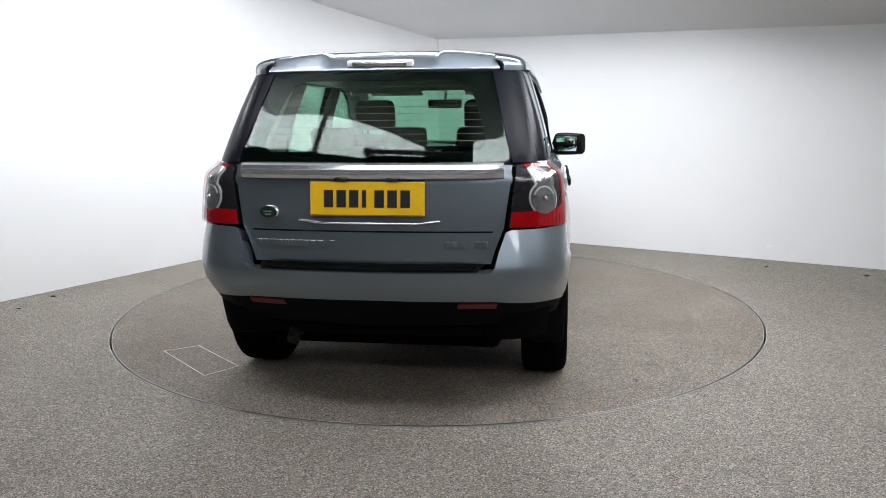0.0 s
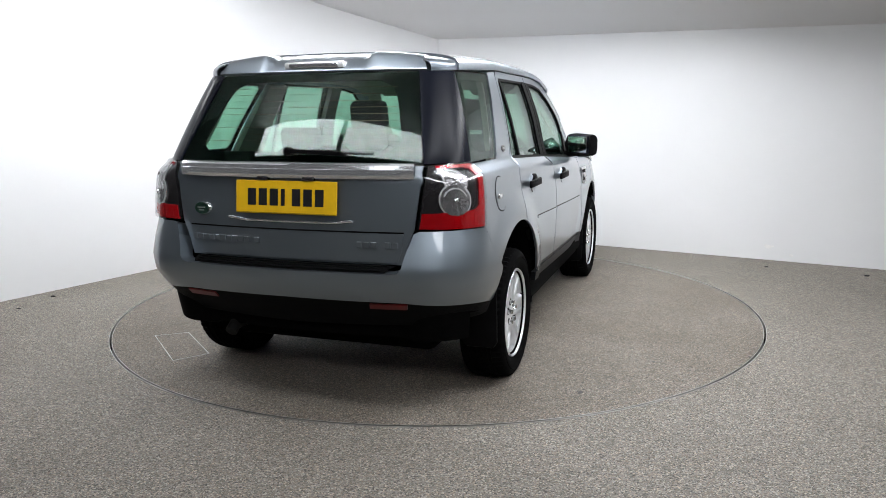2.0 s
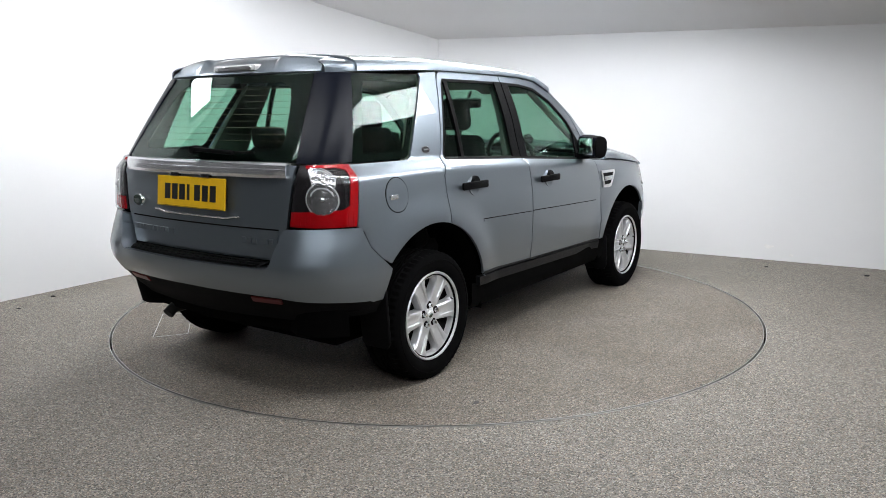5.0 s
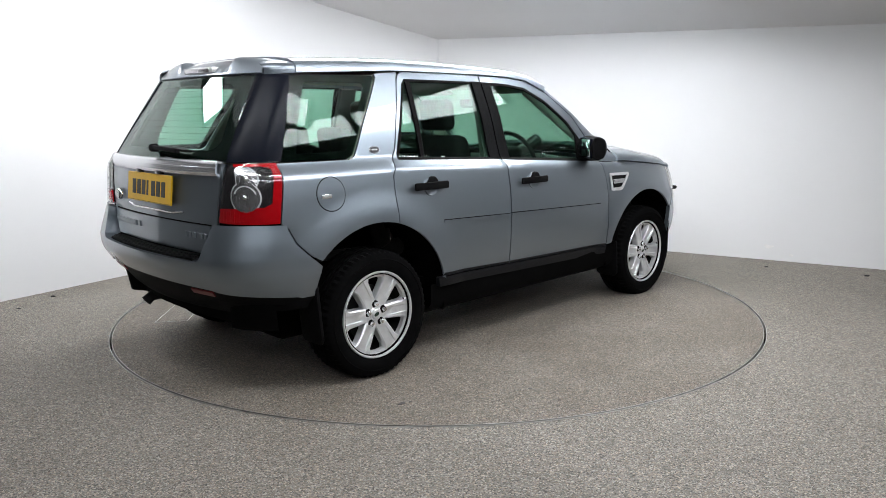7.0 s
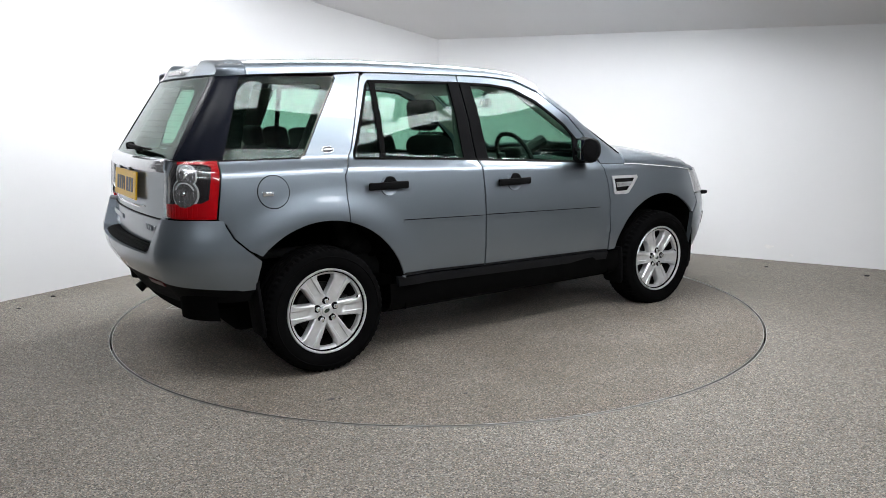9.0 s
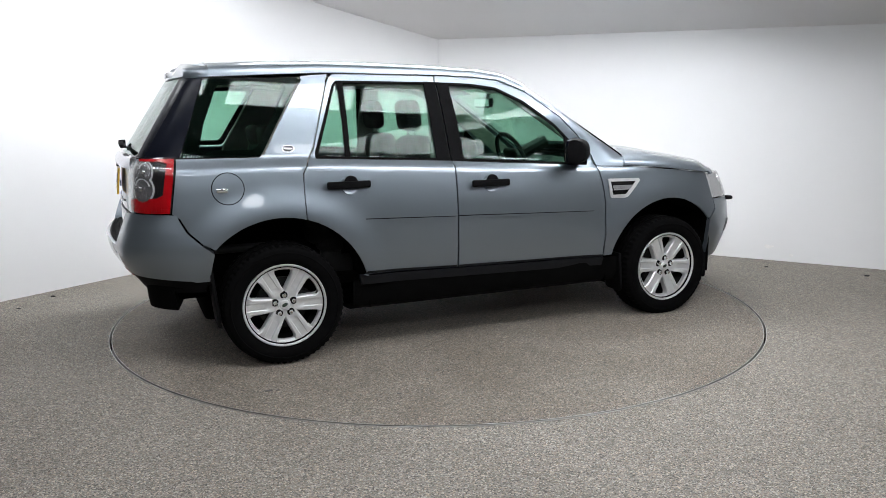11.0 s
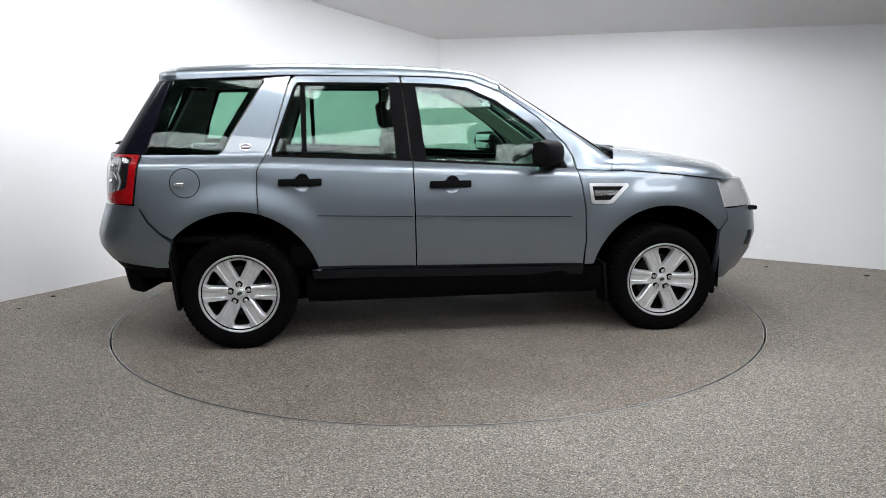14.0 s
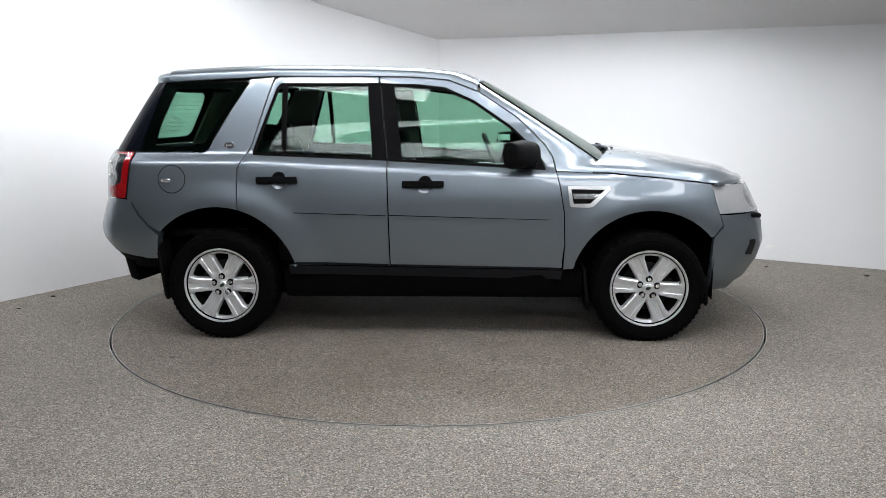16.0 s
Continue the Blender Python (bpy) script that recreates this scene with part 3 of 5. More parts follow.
def build_shell():
    """Inner black tub behind the panels, up to the waist, and pillars' inner cores."""
    rows = []
    for z in np.linspace(0.36, 1.06, 12):
        row = []
        for P in list(np.linspace(0, 2, 15)) + list(np.linspace(2.1, 5.9, 50)) + list(np.linspace(6, 8, 15)):
            p = skin(P, z, BODY)
            for hx, hz in (HUB_R, HUB_F):
                if math.hypot(p.x - hx, p.z - hz) < 0.54:
                    p.y = -0.58
            if P < 1.0 or P > 7:
                p.x *= 0.972
            p.y *= 0.955
            p.x = max(-2.05, min(1.96, p.x))
            p.z = min(p.z, 1.06 - 0.16 * smooth(0.95, 1.25, p.x))
            row.append(p)
        rows.append(row + [Vector((p.x, -p.y, p.z)) for p in reversed(row[1:-1])])
    bm = grid_mesh(rows, True)
    bmesh.ops.holes_fill(bm, edges=[e for e in bm.edges if len(e.link_faces) == 1 and e.verts[0].co.z < 0.5])
    part("underbody", bm, UNDER, CAR, "black underbody tub")
    bm = box_mesh((-1.75, -0.58, 0.215), (1.70, 0.58, 0.38), 0.04)
    part("floor_pan", bm, UNDER, CAR)
    for hub, s in ((HUB_R, -1), (HUB_F, -1), (HUB_R, 1), (HUB_F, 1)):
        rows = []
        for k in range(25):
            a = radians(-8 + (160 if hub is HUB_R else 196) * k / 24)
            r = 0.515 if hub is HUB_R else 0.50
            rows.append([(min(hub[0] + r * math.cos(a), 1.728), s * y, hub[1] + r * math.sin(a)) for y in (0.88, 0.75, 0.56)])
        part("wheel_arch_liner", grid_mesh(rows), UNDER, CAR)


def build_sides():
    for side in (-1, 1):
        # rear quarter panel with the pillar behind the rear door
        arch = arc(HUB_R, 0.505, 138, 74, 12)
        pts = [(-1.905, 0.90), (-1.861, 1.181), (-1.84, 1.181), (-1.428, 1.178), (-1.395, 1.195), (-1.30, 1.36), (-1.145, 1.605), (-1.15, 1.626), (-0.99, 1.638), (-1.005, 1.60), (-1.122, 1.222), (-1.165, 1.15), (-1.200, 1.085), (-1.202, 0.95), (-1.199, 0.832)]
        arch_q = [p for p in arc(HUB_R, 0.505, 73.5, 136, 14)]
        pts += arch_q + [(-1.76, 0.73), (-1.83, 0.80), (-1.865, 0.87)]
        q = part("rear_quarter_panel", flank(pts, side=side), PAINT, CAR)
        if side < 0:
            # filler flap, slightly proud, with its finger tab
            ring = [(-1.612 + 0.083 * math.cos(a), 1.020 + 0.083 * math.sin(a)) for a in np.linspace(0, 2 * math.pi, 33)[:-1]]
            part("filler_seam", flank([(-1.612 + 0.088 * math.cos(a), 1.020 + 0.088 * math.sin(a)) for a in np.linspace(0, 2 * math.pi, 33)[:-1]], side=side, depth=0.002, out=0.0006), SEAL, q)
            part("filler_flap", flank(ring, side=side, depth=0.003, out=0.003), PAINT, q)
            p = skin(at_x(-1.64, 1.012), 1.012)
            part("filler_tab", shifted(box_mesh((-0.03, -0.006, -0.012), (0.03, 0.008, 0.012), 0.005), p + Vector((-0.005, -0.008, 0))), SATIN, q)
        oval = lambda r: [(-1.262 + 0.038 * r * math.cos(a), 1.222 + 0.021 * r * math.sin(a)) for a in np.linspace(0, 2 * math.pi, 25)[:-1]]
        part("badge_rim", flank(oval(0.92), side=side, depth=0.004, out=0.004), SATIN, q, "small chrome oval badge")
        part("badge_face", flank(oval(0.8), side=side, depth=0.002, out=0.0065), INK, q)
        part("badge_bar", flank([(-1.282, 1.219), (-1.242, 1.219), (-1.242, 1.226), (-1.282, 1.226)], side=side, depth=0.001, out=0.0078), SATIN, q)
        # rear quarter window: black border, then glass
        win = [(-1.838, 1.189), (-1.432, 1.187), (-1.402, 1.204), (-1.308, 1.365), (-1.158, 1.603), (-1.166, 1.617), (-1.685, 1.612)]
        inner = [(-1.74, 1.222), (-1.45, 1.222), (-1.425, 1.238), (-1.345, 1.375), (-1.235, 1.555), (-1.245, 1.575), (-1.60, 1.575), (-1.62, 1.56), (-1.705, 1.36)]
        part("quarter_window", flank(win, side=side, depth=0.004, out=-0.004), GLASS_REAR, q, "dark tinted rear quarter window")
        border_ring(win, inner, q, side)
        # pillar at the rear corner, gloss dark
        pil = []
        zz = list(np.linspace(1.192, 1.612, 12))
        outer = [(at_y(table(z, [(1.19, 0.668), (1.612, 0.549)]), z), z) for z in zz]
        inn = [(at_x(table(z, [(1.19, -1.842), (1.612, -1.688)]), z), z) for z in reversed(zz)]
        part("corner_pillar", on_skin(outer + inn, side=side, out=0.002), PILLAR, CAR, "gloss dark rear corner pillar")
        build_door_rear(side)
        build_door_front(side)
        # front wing
        pts = [(0.812, 0.455), (0.822, 0.62), (0.818, 0.80), (0.792, 0.96), (0.768, 1.052), (0.985, 1.040), (1.08, 1.038), (1.372, 1.010), (1.56, 0.990), (1.70, 0.970), (1.755, 0.79), (1.775, 0.72), (1.72, 0.655)]
        pts += arc(HUB_F, 0.485, 41, 165, 22)
        w = part("front_wing", flank(pts, side=side), PAINT, CAR)
        vent = [(0.832, 0.968), (1.085, 0.962), (1.092, 0.945), (0.985, 0.842), (0.955, 0.836), (0.855, 0.842), (0.845, 0.855)]
        part("vent_frame", flank(vent, side=side, depth=0.006, out=0.009), ALLOY, w, "satin silver wing vent frame")
        inn = [(0.852, 0.948), (1.055, 0.943), (0.968, 0.862), (0.868, 0.862)]
        v = part("vent_mesh", flank(inn, side=side, depth=0.002, out=0.0105), SEAL, w, "black mesh vent")
        for k in range(13):
            x = 0.866 + 0.0145 * k
            for z0, z1 in ((0.924, 0.944), (0.864, 0.888)):
                if x + 0.03 < (1.045 if z0 > 0.9 else 0.975 + 0.0):
                    d = 0.010 if k % 2 else -0.010
                    part("mesh_bar", flank([(x - d, z0), (x - d + 0.0035, z0), (x + d + 0.0035, z1), (x + d, z1)], side=side, depth=0.002, out=0.0125), STEEL, w)
        part("vent_bar", flank([(0.862, 0.922), (1.028, 0.919), (0.996, 0.890), (0.868, 0.890)], side=side, depth=0.004, out=0.016), SATIN, w)
        part("side_repeater", flank([(0.875, 0.916), (0.955, 0.914), (0.955, 0.896), (0.878, 0.896)], side=side, depth=0.003, out=0.019), REFLECTOR, w, "small clear side repeater lamp")
        # sill: charcoal strip above black under-sill
        part("sill_cladding", flank([(-0.895, 0.478), (0.81, 0.446), (0.80, 0.39), (-0.885, 0.425)], side=side, depth=0.03, out=0.004), CLADDING, CAR, "charcoal plastic sill cladding")
        rows = []
        for x in np.linspace(-0.93, 0.93, 20):
            d = 0.03 * (abs(x) / 0.93) ** 6
            rows.append([(x, -0.885, 0.44), (x, -0.885, 0.34 - d * 0.3), (x, -0.86, 0.285), (x, -0.80, 0.255), (x, -0.58, 0.23)])
        part("under_sill", mirrored(grid_mesh(rows), side), UNDER, CAR)
        # mud flaps
        for hub, off, top, low, wd in ((HUB_R, -0.40, 0.62, 0.25, 0.10), (HUB_F, -0.41, 0.46, 0.19, 0.09)):
            x = hub[0] + off
            pts = [(-0.905, top), (-0.72, top), (-0.72, low + 0.02), (-0.74, low), (-0.88, low), (-0.90, low + 0.03)]
            bm = bevel_all(prism(pts, 0.02, "x"), 0.006, 2)
            for v in bm.verts:
                v.co.x += x + (0.05 if off < 0 else -0.05) * ((v.co.z - low) / 0.5 - 0.6) * -1.0
            part("mud_flap", mirrored(bm, side), PLASTIC, CAR, "black moulded mud flap")
        bm = bevel_all(prism([(1.665, 0.42), (1.700, 0.40), (1.705, 0.235), (1.69, 0.22)], 0.16), 0.006)
        part("mud_flap", mirrored(shifted(bm, (0, -0.89, 0)), side), PLASTIC, CAR)


def border_ring(outer, inner, parent, side, out=-0.002, name="window_border"):
    """The black printed or rubber border between a window's outline and its clear part."""
    n = 56

    def even(poly):
        seg = [math.hypot(poly[(i + 1) % len(poly)][0] - poly[i][0], poly[(i + 1) % len(poly)][1] - poly[i][1]) for i in range(len(poly))]
        tot, res = sum(seg), []
        for k in range(n):
            d, i = tot * k / n, 0
            while d > seg[i]:
                d -= seg[i]
                i += 1
            a, b = poly[i], poly[(i + 1) % len(poly)]
            t = d / seg[i]
            res.append((a[0] + (b[0] - a[0]) * t, a[1] + (b[1] - a[1]) * t))
        return res
    cx = sum(p[0] for p in inner) / len(inner)
    cz = sum(p[1] for p in inner) / len(inner)

    def cast(poly, a):
        dx, dz, best = math.cos(a), math.sin(a), 0.0
        for i in range(len(poly)):
            p, q = poly[i], poly[(i + 1) % len(poly)]
            ex, ez = q[0] - p[0], q[1] - p[1]
            den = dx * ez - dz * ex
            if abs(den) > 1e-12:
                t = ((p[0] - cx) * ez - (p[1] - cz) * ex) / den
                u = ((p[0] - cx) * dz - (p[1] - cz) * dx) / den
                if t > 0 and -1e-9 <= u <= 1 + 1e-9:
                    best = max(best, t)
        return (cx + dx * best, cz + dz * best)
    angles = sorted({round(math.atan2(z - cz, x - cx), 5) for x, z in list(outer) + list(inner) + even(outer)})
    o = [cast(outer, a) for a in angles]
    i_ = [cast(inner, a) for a in angles]
    rows = []
    for ring in (o, i_):
        rows.append([skin(at_x(x, z), z) for x, z in ring])
    bm = grid_mesh(rows, True)
    for v in bm.verts:
        v.co.y += 0.012
    thicken(bm, 0.003)
    return part(name, mirrored(bm, side), SEAL, parent, "black window border")


def handle(x, z, parent, side):
    """Pull handle: dished cup in the door, black bar and black keep."""
    p = skin(at_x(x, z), z)
    bm = lathe([(0.0, -0.003), (0.030, -0.004), (0.046, -0.010), (0.051, -0.0115), (0.056, 0.002)], 28)
    part("handle_cup", mirrored(shifted(bm, p + Vector((0.01, 0.001, -0.006))), side), PAINT, parent, "dished body-coloured grip recess")
    bm = box_mesh((-0.128, -0.018, -0.021), (0.128, 0.0, 0.021), 0.008)
    for v in bm.verts:
        v.co.y += 0.012 * (v.co.x / 0.128) ** 2
    part("handle_bar", mirrored(shifted(bm, p + Vector((0, -0.026, 0))), side), PLASTIC, parent, "black bar door handle")
    bm = lathe([(0.0, -0.012), (0.034, -0.012), (0.041, -0.006), (0.041, 0.01)], 24)
    bmesh.ops.bisect_plane(bm, geom=bm.verts[:] + bm.edges[:] + bm.faces[:], plane_co=(0, 0, 0.0), plane_no=(0, 0, -1), clear_outer=True)
    part("handle_keep", mirrored(shifted(bm, p + Vector((0.014, -0.012, 0.01))), side), PLASTIC, parent)


def moulding(x0, x1, z0, z1, parent, side):
    pts = [(x0, z0 - 0.006), (x1, z1 - 0.006), (x1, z1 + 0.004), (x0, z0 + 0.006)]
    part("side_crease", flank(pts, side=side, depth=0.004, out=0.005), PAINT, parent)
    # black strip above the crease: its shadow line laid on as colour
    part("crease_shadow_strip", flank([(x0, z0 + 0.006), (x1, z1 + 0.004), (x1, z1 + 0.008), (x0, z0 + 0.011)], side=side, depth=0.002, out=0.001), SEAL, parent)


def build_door_rear(side):
    pts = [(-0.872, 0.487), (-0.262, 0.473), (-0.266, 0.80), (-0.273, 1.123)]
    pts += [(-0.39, 1.130), (-1.095, 1.163), (-1.112, 1.172), (-1.112, 1.195), (-0.972, 1.575), (-0.945, 1.603), (-0.328, 1.596), (-0.328, 1.632), (-0.955, 1.641), (-0.982, 1.622), (-1.000, 1.59), (-1.116, 1.216), (-1.160, 1.145), (-1.194, 1.082), (-1.196, 0.95), (-1.193, 0.833)]
    pts += arc(HUB_R, 0.505, 72, 15, 14)
    d = part("rear_door", flank(pts, side=side), PAINT, CAR)
    win = [(-0.40, 1.135), (-1.092, 1.168), (-1.105, 1.178), (-0.968, 1.57), (-0.942, 1.597), (-0.385, 1.592), (-0.36, 1.135)]
    part("rear_door_glass", flank(win, side=side, depth=0.004, out=-0.012), GLASS_REAR, d, "green tinted rear door window")
    part("glass_divider", flank([(-0.932, 1.155), (-0.902, 1.154), (-0.902, 1.60), (-0.936, 1.60)], side=side, depth=0.012, out=-0.002), SEAL, d)
    for a, b, h in ((-1.11, -0.27, 0.013),):
        part("waist_seal", flank([(a, belt(a) - 0.002), (b, belt(b) - 0.002), (b, belt(b) + h), (a, belt(a) + h)], side=side, depth=0.012, out=0.001), SEAL, d)
    part("top_seal", flank([(-0.95, 1.588), (-0.33, 1.584), (-0.33, 1.602), (-0.95, 1.606)], side=side, depth=0.01, out=-0.002), SEAL, d)
    part("rear_edge_seal", flank([(-1.118, 1.168), (-1.098, 1.168), (-0.955, 1.575), (-0.935, 1.605), (-0.955, 1.605), (-0.975, 1.582)], side=side, depth=0.01, out=-0.002), SEAL, d)
    part("pillar_trim", flank([(-0.362, 1.135), (-0.276, 1.131), (-0.322, 1.596), (-0.397, 1.598)], side=side, depth=0.012, out=0.001), PLASTIC, d, "matt black door pillar trim")
    handle(-0.945, 1.014, d, side)
    moulding(-0.85, -0.276, 0.802, 0.786, d, side)
    part("door_sill_strip", flank([(-0.845, 0.503), (-0.266, 0.486), (-0.264, 0.474), (-0.868, 0.489)], side=side, depth=0.003, out=0.004), CLADDING, d)


def build_door_front(side):
    pts = [(-0.254, 0.472), (0.80, 0.452), (0.815, 0.62), (0.811, 0.80), (0.785, 0.96), (0.762, 1.054), (0.745, 1.13), (0.70, 1.205), (0.53, 1.372), (0.30, 1.530), (0.11, 1.606), (-0.08, 1.625), (-0.318, 1.632), (-0.318, 1.596), (-0.09, 1.588), (0.09, 1.565), (0.27, 1.483), (0.49, 1.330), (0.655, 1.175), (0.705, 1.085), (0.706, 1.063), (0.51, 1.075), (-0.265, 1.122), (-0.258, 0.80)]
    d = part("front_door", flank(pts, side=side), PAINT, CAR)
    win = [(-0.232, 1.125), (0.50, 1.082), (0.70, 1.07), (0.65, 1.172), (0.485, 1.325), (0.265, 1.478), (0.085, 1.560), (-0.092, 1.583), (-0.31, 1.592), (-0.255, 1.40)]
    part("front_door_glass", flank(win, side=side, depth=0.004, out=-0.012), GLASS, d, "green tinted front door window")
    part("waist_seal", flank([(-0.262, 1.120), (0.51, 1.073), (0.70, 1.061), (0.69, 1.074), (0.51, 1.087), (-0.262, 1.135)], side=side, depth=0.012, out=0.001), SEAL, d)
    part("roof_seal", flank([(-0.318, 1.600), (-0.09, 1.592), (0.09, 1.569), (0.275, 1.487), (0.495, 1.334), (0.66, 1.178), (0.645, 1.168), (0.48, 1.318), (0.26, 1.470), (0.085, 1.550), (-0.09, 1.573), (-0.318, 1.580)], side=side, depth=0.01, out=-0.002), SEAL, d)
    part("pillar_trim", flank([(-0.266, 1.131), (-0.178, 1.126), (-0.235, 1.590), (-0.312, 1.596)], side=side, depth=0.012, out=0.001), PLASTIC, d, "matt black door pillar trim")
    part("mirror_sail", flank([(0.545, 1.080), (0.70, 1.070), (0.662, 1.165), (0.56, 1.26)], side=side, depth=0.012, out=0.002), PLASTIC, d)
    handle(-0.045, 0.985, d, side)
    moulding(-0.258, 0.72, 0.786, 0.757, d, side)
    part("door_sill_strip", flank([(-0.255, 0.486), (0.802, 0.464), (0.80, 0.453), (-0.254, 0.473)], side=side, depth=0.003, out=0.004), CLADDING, d)
    # door mirror
    arm = skin(at_x(0.60, 1.10), 1.10)
    m = part("mirror_foot", mirrored(shifted(bevel_all(box_mesh((-0.05, -0.10, -0.025), (0.05, 0.03, 0.02)), 0.012), arm + Vector((-0.01, -0.03, 0.0))), side), PLASTIC, d)
    prof = [(-0.085, -0.085), (0.02, -0.09), (0.075, -0.06), (0.09, 0.01), (0.06, 0.065), (-0.02, 0.085), (-0.085, 0.08)]
    bm = bmesh.new()
    rows = []
    for k, (y, s) in enumerate(((-0.116, 0.15), (-0.112, 0.32), (-0.085, 0.66), (0.0, 1.0), (0.08, 0.95), (0.11, 0.80), (0.118, 0.6))):
        rows.append([Vector((x * (0.95 if x > 0 else 1.0) * (s if x > 0 else 1), y, z * (0.6 + 0.4 * max(s, 0.8)))) for x, z in prof])
    bm = grid_mesh(rows, True)
    bmesh.ops.holes_fill(bm, edges=[e for e in bm.edges if len(e.link_faces) == 1])
    bmesh.ops.subdivide_edges(bm, edges=bm.edges[:], cuts=1, smooth=0.6, use_grid_fill=True)
    at = Vector((0.566, -0.962, 1.166))
    bm.transform(Matrix.Diagonal((0.74, 0.96, 0.86, 1)))
    sweep = Matrix.Translation(at) @ Matrix.Rotation(radians(-33), 4, 'Z')
    h = part("mirror_housing", mirrored(shifted(bm, sweep), side), PLASTIC, d, "black plastic door mirror housing", 50)
    part("mirror_rim", mirrored(shifted(bevel_all(box_mesh((-0.086, -0.106, -0.070), (-0.06, 0.098, 0.068)), 0.02, 3), sweep), side), PILLAR, d)
    part("mirror_pane", mirrored(shifted(bevel_all(box_mesh((-0.0885, -0.095, -0.059), (-0.08, 0.087, 0.057)), 0.003, 2), sweep), side), MIRROR, d, "silvered mirror glass")


def roof_edge(x):
    """Height of the roof's gutter line."""
    return table(x, [(-1.80, 1.612), (-1.68, 1.618), (-1.0, 1.646), (-0.32, 1.638), (-0.08, 1.630), (0.11, 1.611), (0.30, 1.536)])


def roof_top(x):
    return table(x, [(-1.83, 1.690), (-1.70, 1.704), (-1.38, 1.719), (-1.03, 1.725), (-0.67, 1.720), (-0.31, 1.706), (-0.02, 1.688), (0.16, 1.662), (0.30, 1.600)])


def roof_z(x, y):
    """Height of the roof skin at a place in plan."""
    ze = roof_edge(x)
    ye = abs(skin(at_x(x, ze), ze).y)
    s = min(1.0, abs(y) / ye) ** 1.15
    return ze + (roof_top(x) - ze) * math.sqrt(1 - s * s) ** 0.46


def build_top():
    rows = []
    for x in np.linspace(-1.655, 0.285, 46):
        ze = roof_edge(x)
        ye = abs(skin(at_x(x, ze), ze).y) + 0.001
        zc = roof_top(x)
        row = []
        for k in range(33):
            a = math.pi * (0.5 - k / 32)
            s, c = math.sin(a), math.cos(a)
            y = -ye * math.copysign(abs(s) ** (2 / 2.3), s)
            row.append(Vector((x + 0.05 * (1 - (y / ye) ** 2) * smooth(-0.3, 0.28, x), y, ze + (zc - ze) * c ** 0.46)))
        rows.append(row)
    part("roof", thicken(grid_mesh(rows), -0.012), PAINT, CAR, angle=50)
    # rounded rear corners of the roof, beside the spoiler
    for side in (-1, 1):
        rows = []
        for x in np.linspace(-1.779, -1.652, 12):
            ze, zc = roof_edge(x), roof_top(x)
            ye = abs(skin(at_x(x, ze), ze).y) + 0.001
            a_in = math.asin(clamp01(0.553 / ye) ** 1.15)
            row = []
            for a in np.linspace(math.pi / 2, a_in, 14):
                row.append(Vector((x, -ye * math.sin(a) ** (2 / 2.3), ze + (zc - ze) * math.cos(a) ** 0.46 if a < 1.5707 else ze)))
            rows.append(row)
        part("roof_corner", mirrored(thicken(grid_mesh(rows), 0.006), side), PAINT, CAR, angle=50)
    # black gutter strip each side
    for side in (-1, 1):
        rows = []
        for x in np.linspace(-1.58, 0.28, 40):
            z = roof_top(x) - 0.012
            ye = abs(skin(at_x(x, roof_edge(x)), roof_edge(x)).y)
            y = -ye * 0.80
            rows.append([(x, y - 0.008, z - 0.001), (x, y, z + 0.002), (x, y + 0.008, z + 0.003)])
        part("roof_strip", mirrored(thicken(grid_mesh(rows), 0.006), side), SEAL, CAR, "black roof joint strip")
    # spoiler over the rear window, with raised ends
    prof = [(0.22, 1.710), (0.12, 1.713), (0.07, 1.711), (0.045, 1.702), (0.034, 1.688), (0.000, 1.632), (-0.004, 1.622), (0.004, 1.613), (0.06, 1.613), (0.16, 1.63), (0.22, 1.66)]
    rows = []
    for y in np.linspace(-0.575, 0.575, 64):
        up = smooth(0.27, 0.315, abs(y))
        k = (y / 0.575) ** 2
        xb = -1.832 + 0.05 * (y / 0.553) ** 2
        row = []
        for x, z in prof:
            t = smooth(1.64, 1.70, z)
            px, py = xb + x + 0.03 * k * (x > 0.1), y * (1 - 0.05 * smooth(1.612, 1.705, z))
            pz = z - 0.030 * t * (1 - up) * (1 - smooth(0.06, 0.15, x)) + 0.006 * t * up * (1 - k) - 0.022 * k * k * t
            if z > 1.70:
                pz += (roof_z(max(px, -1.66), py) + 0.003 - pz) * smooth(0.05, 0.13, x)
            row.append(Vector((px, py, pz)))
        rows.append(row)
    bm = grid_mesh(rows, True)
    bmesh.ops.holes_fill(bm, edges=[e for e in bm.edges if len(e.link_faces) == 1])
    sp = part("roof_spoiler", bm, PAINT, CAR, "grey roof spoiler with raised ends", 40)
    bm = bevel_all(box_mesh((-0.03, -0.165, -0.016), (0.03, 0.165, 0.018)), 0.012, 2)
    part("brake_lamp_housing", shifted(bm, (-1.804, 0, 1.650)), PALE_LENS, sp)
    bm = bevel_all(box_mesh((-0.012, -0.135, -0.01), (0.012, 0.135, 0.012)), 0.006, 2)
    part("brake_lamp_lens", shifted(bm, (-1.827, 0, 1.648)), REFLECTOR, sp, "clear high-level brake lamp lens")
    # rear window
    def pane(side):
        zz = list(np.linspace(1.198, 1.611, 14))
        return on_skin([(0.0, z) for z in zz] + [(at_y(table(z, [(1.19, 0.664), (1.612, 0.546)]), z), z) for z in reversed(zz)], side=side, depth=0.004, out=-0.002)
    rw = part("rear_window", both(pane), GLASS_REAR, CAR, "green tinted heated rear window")
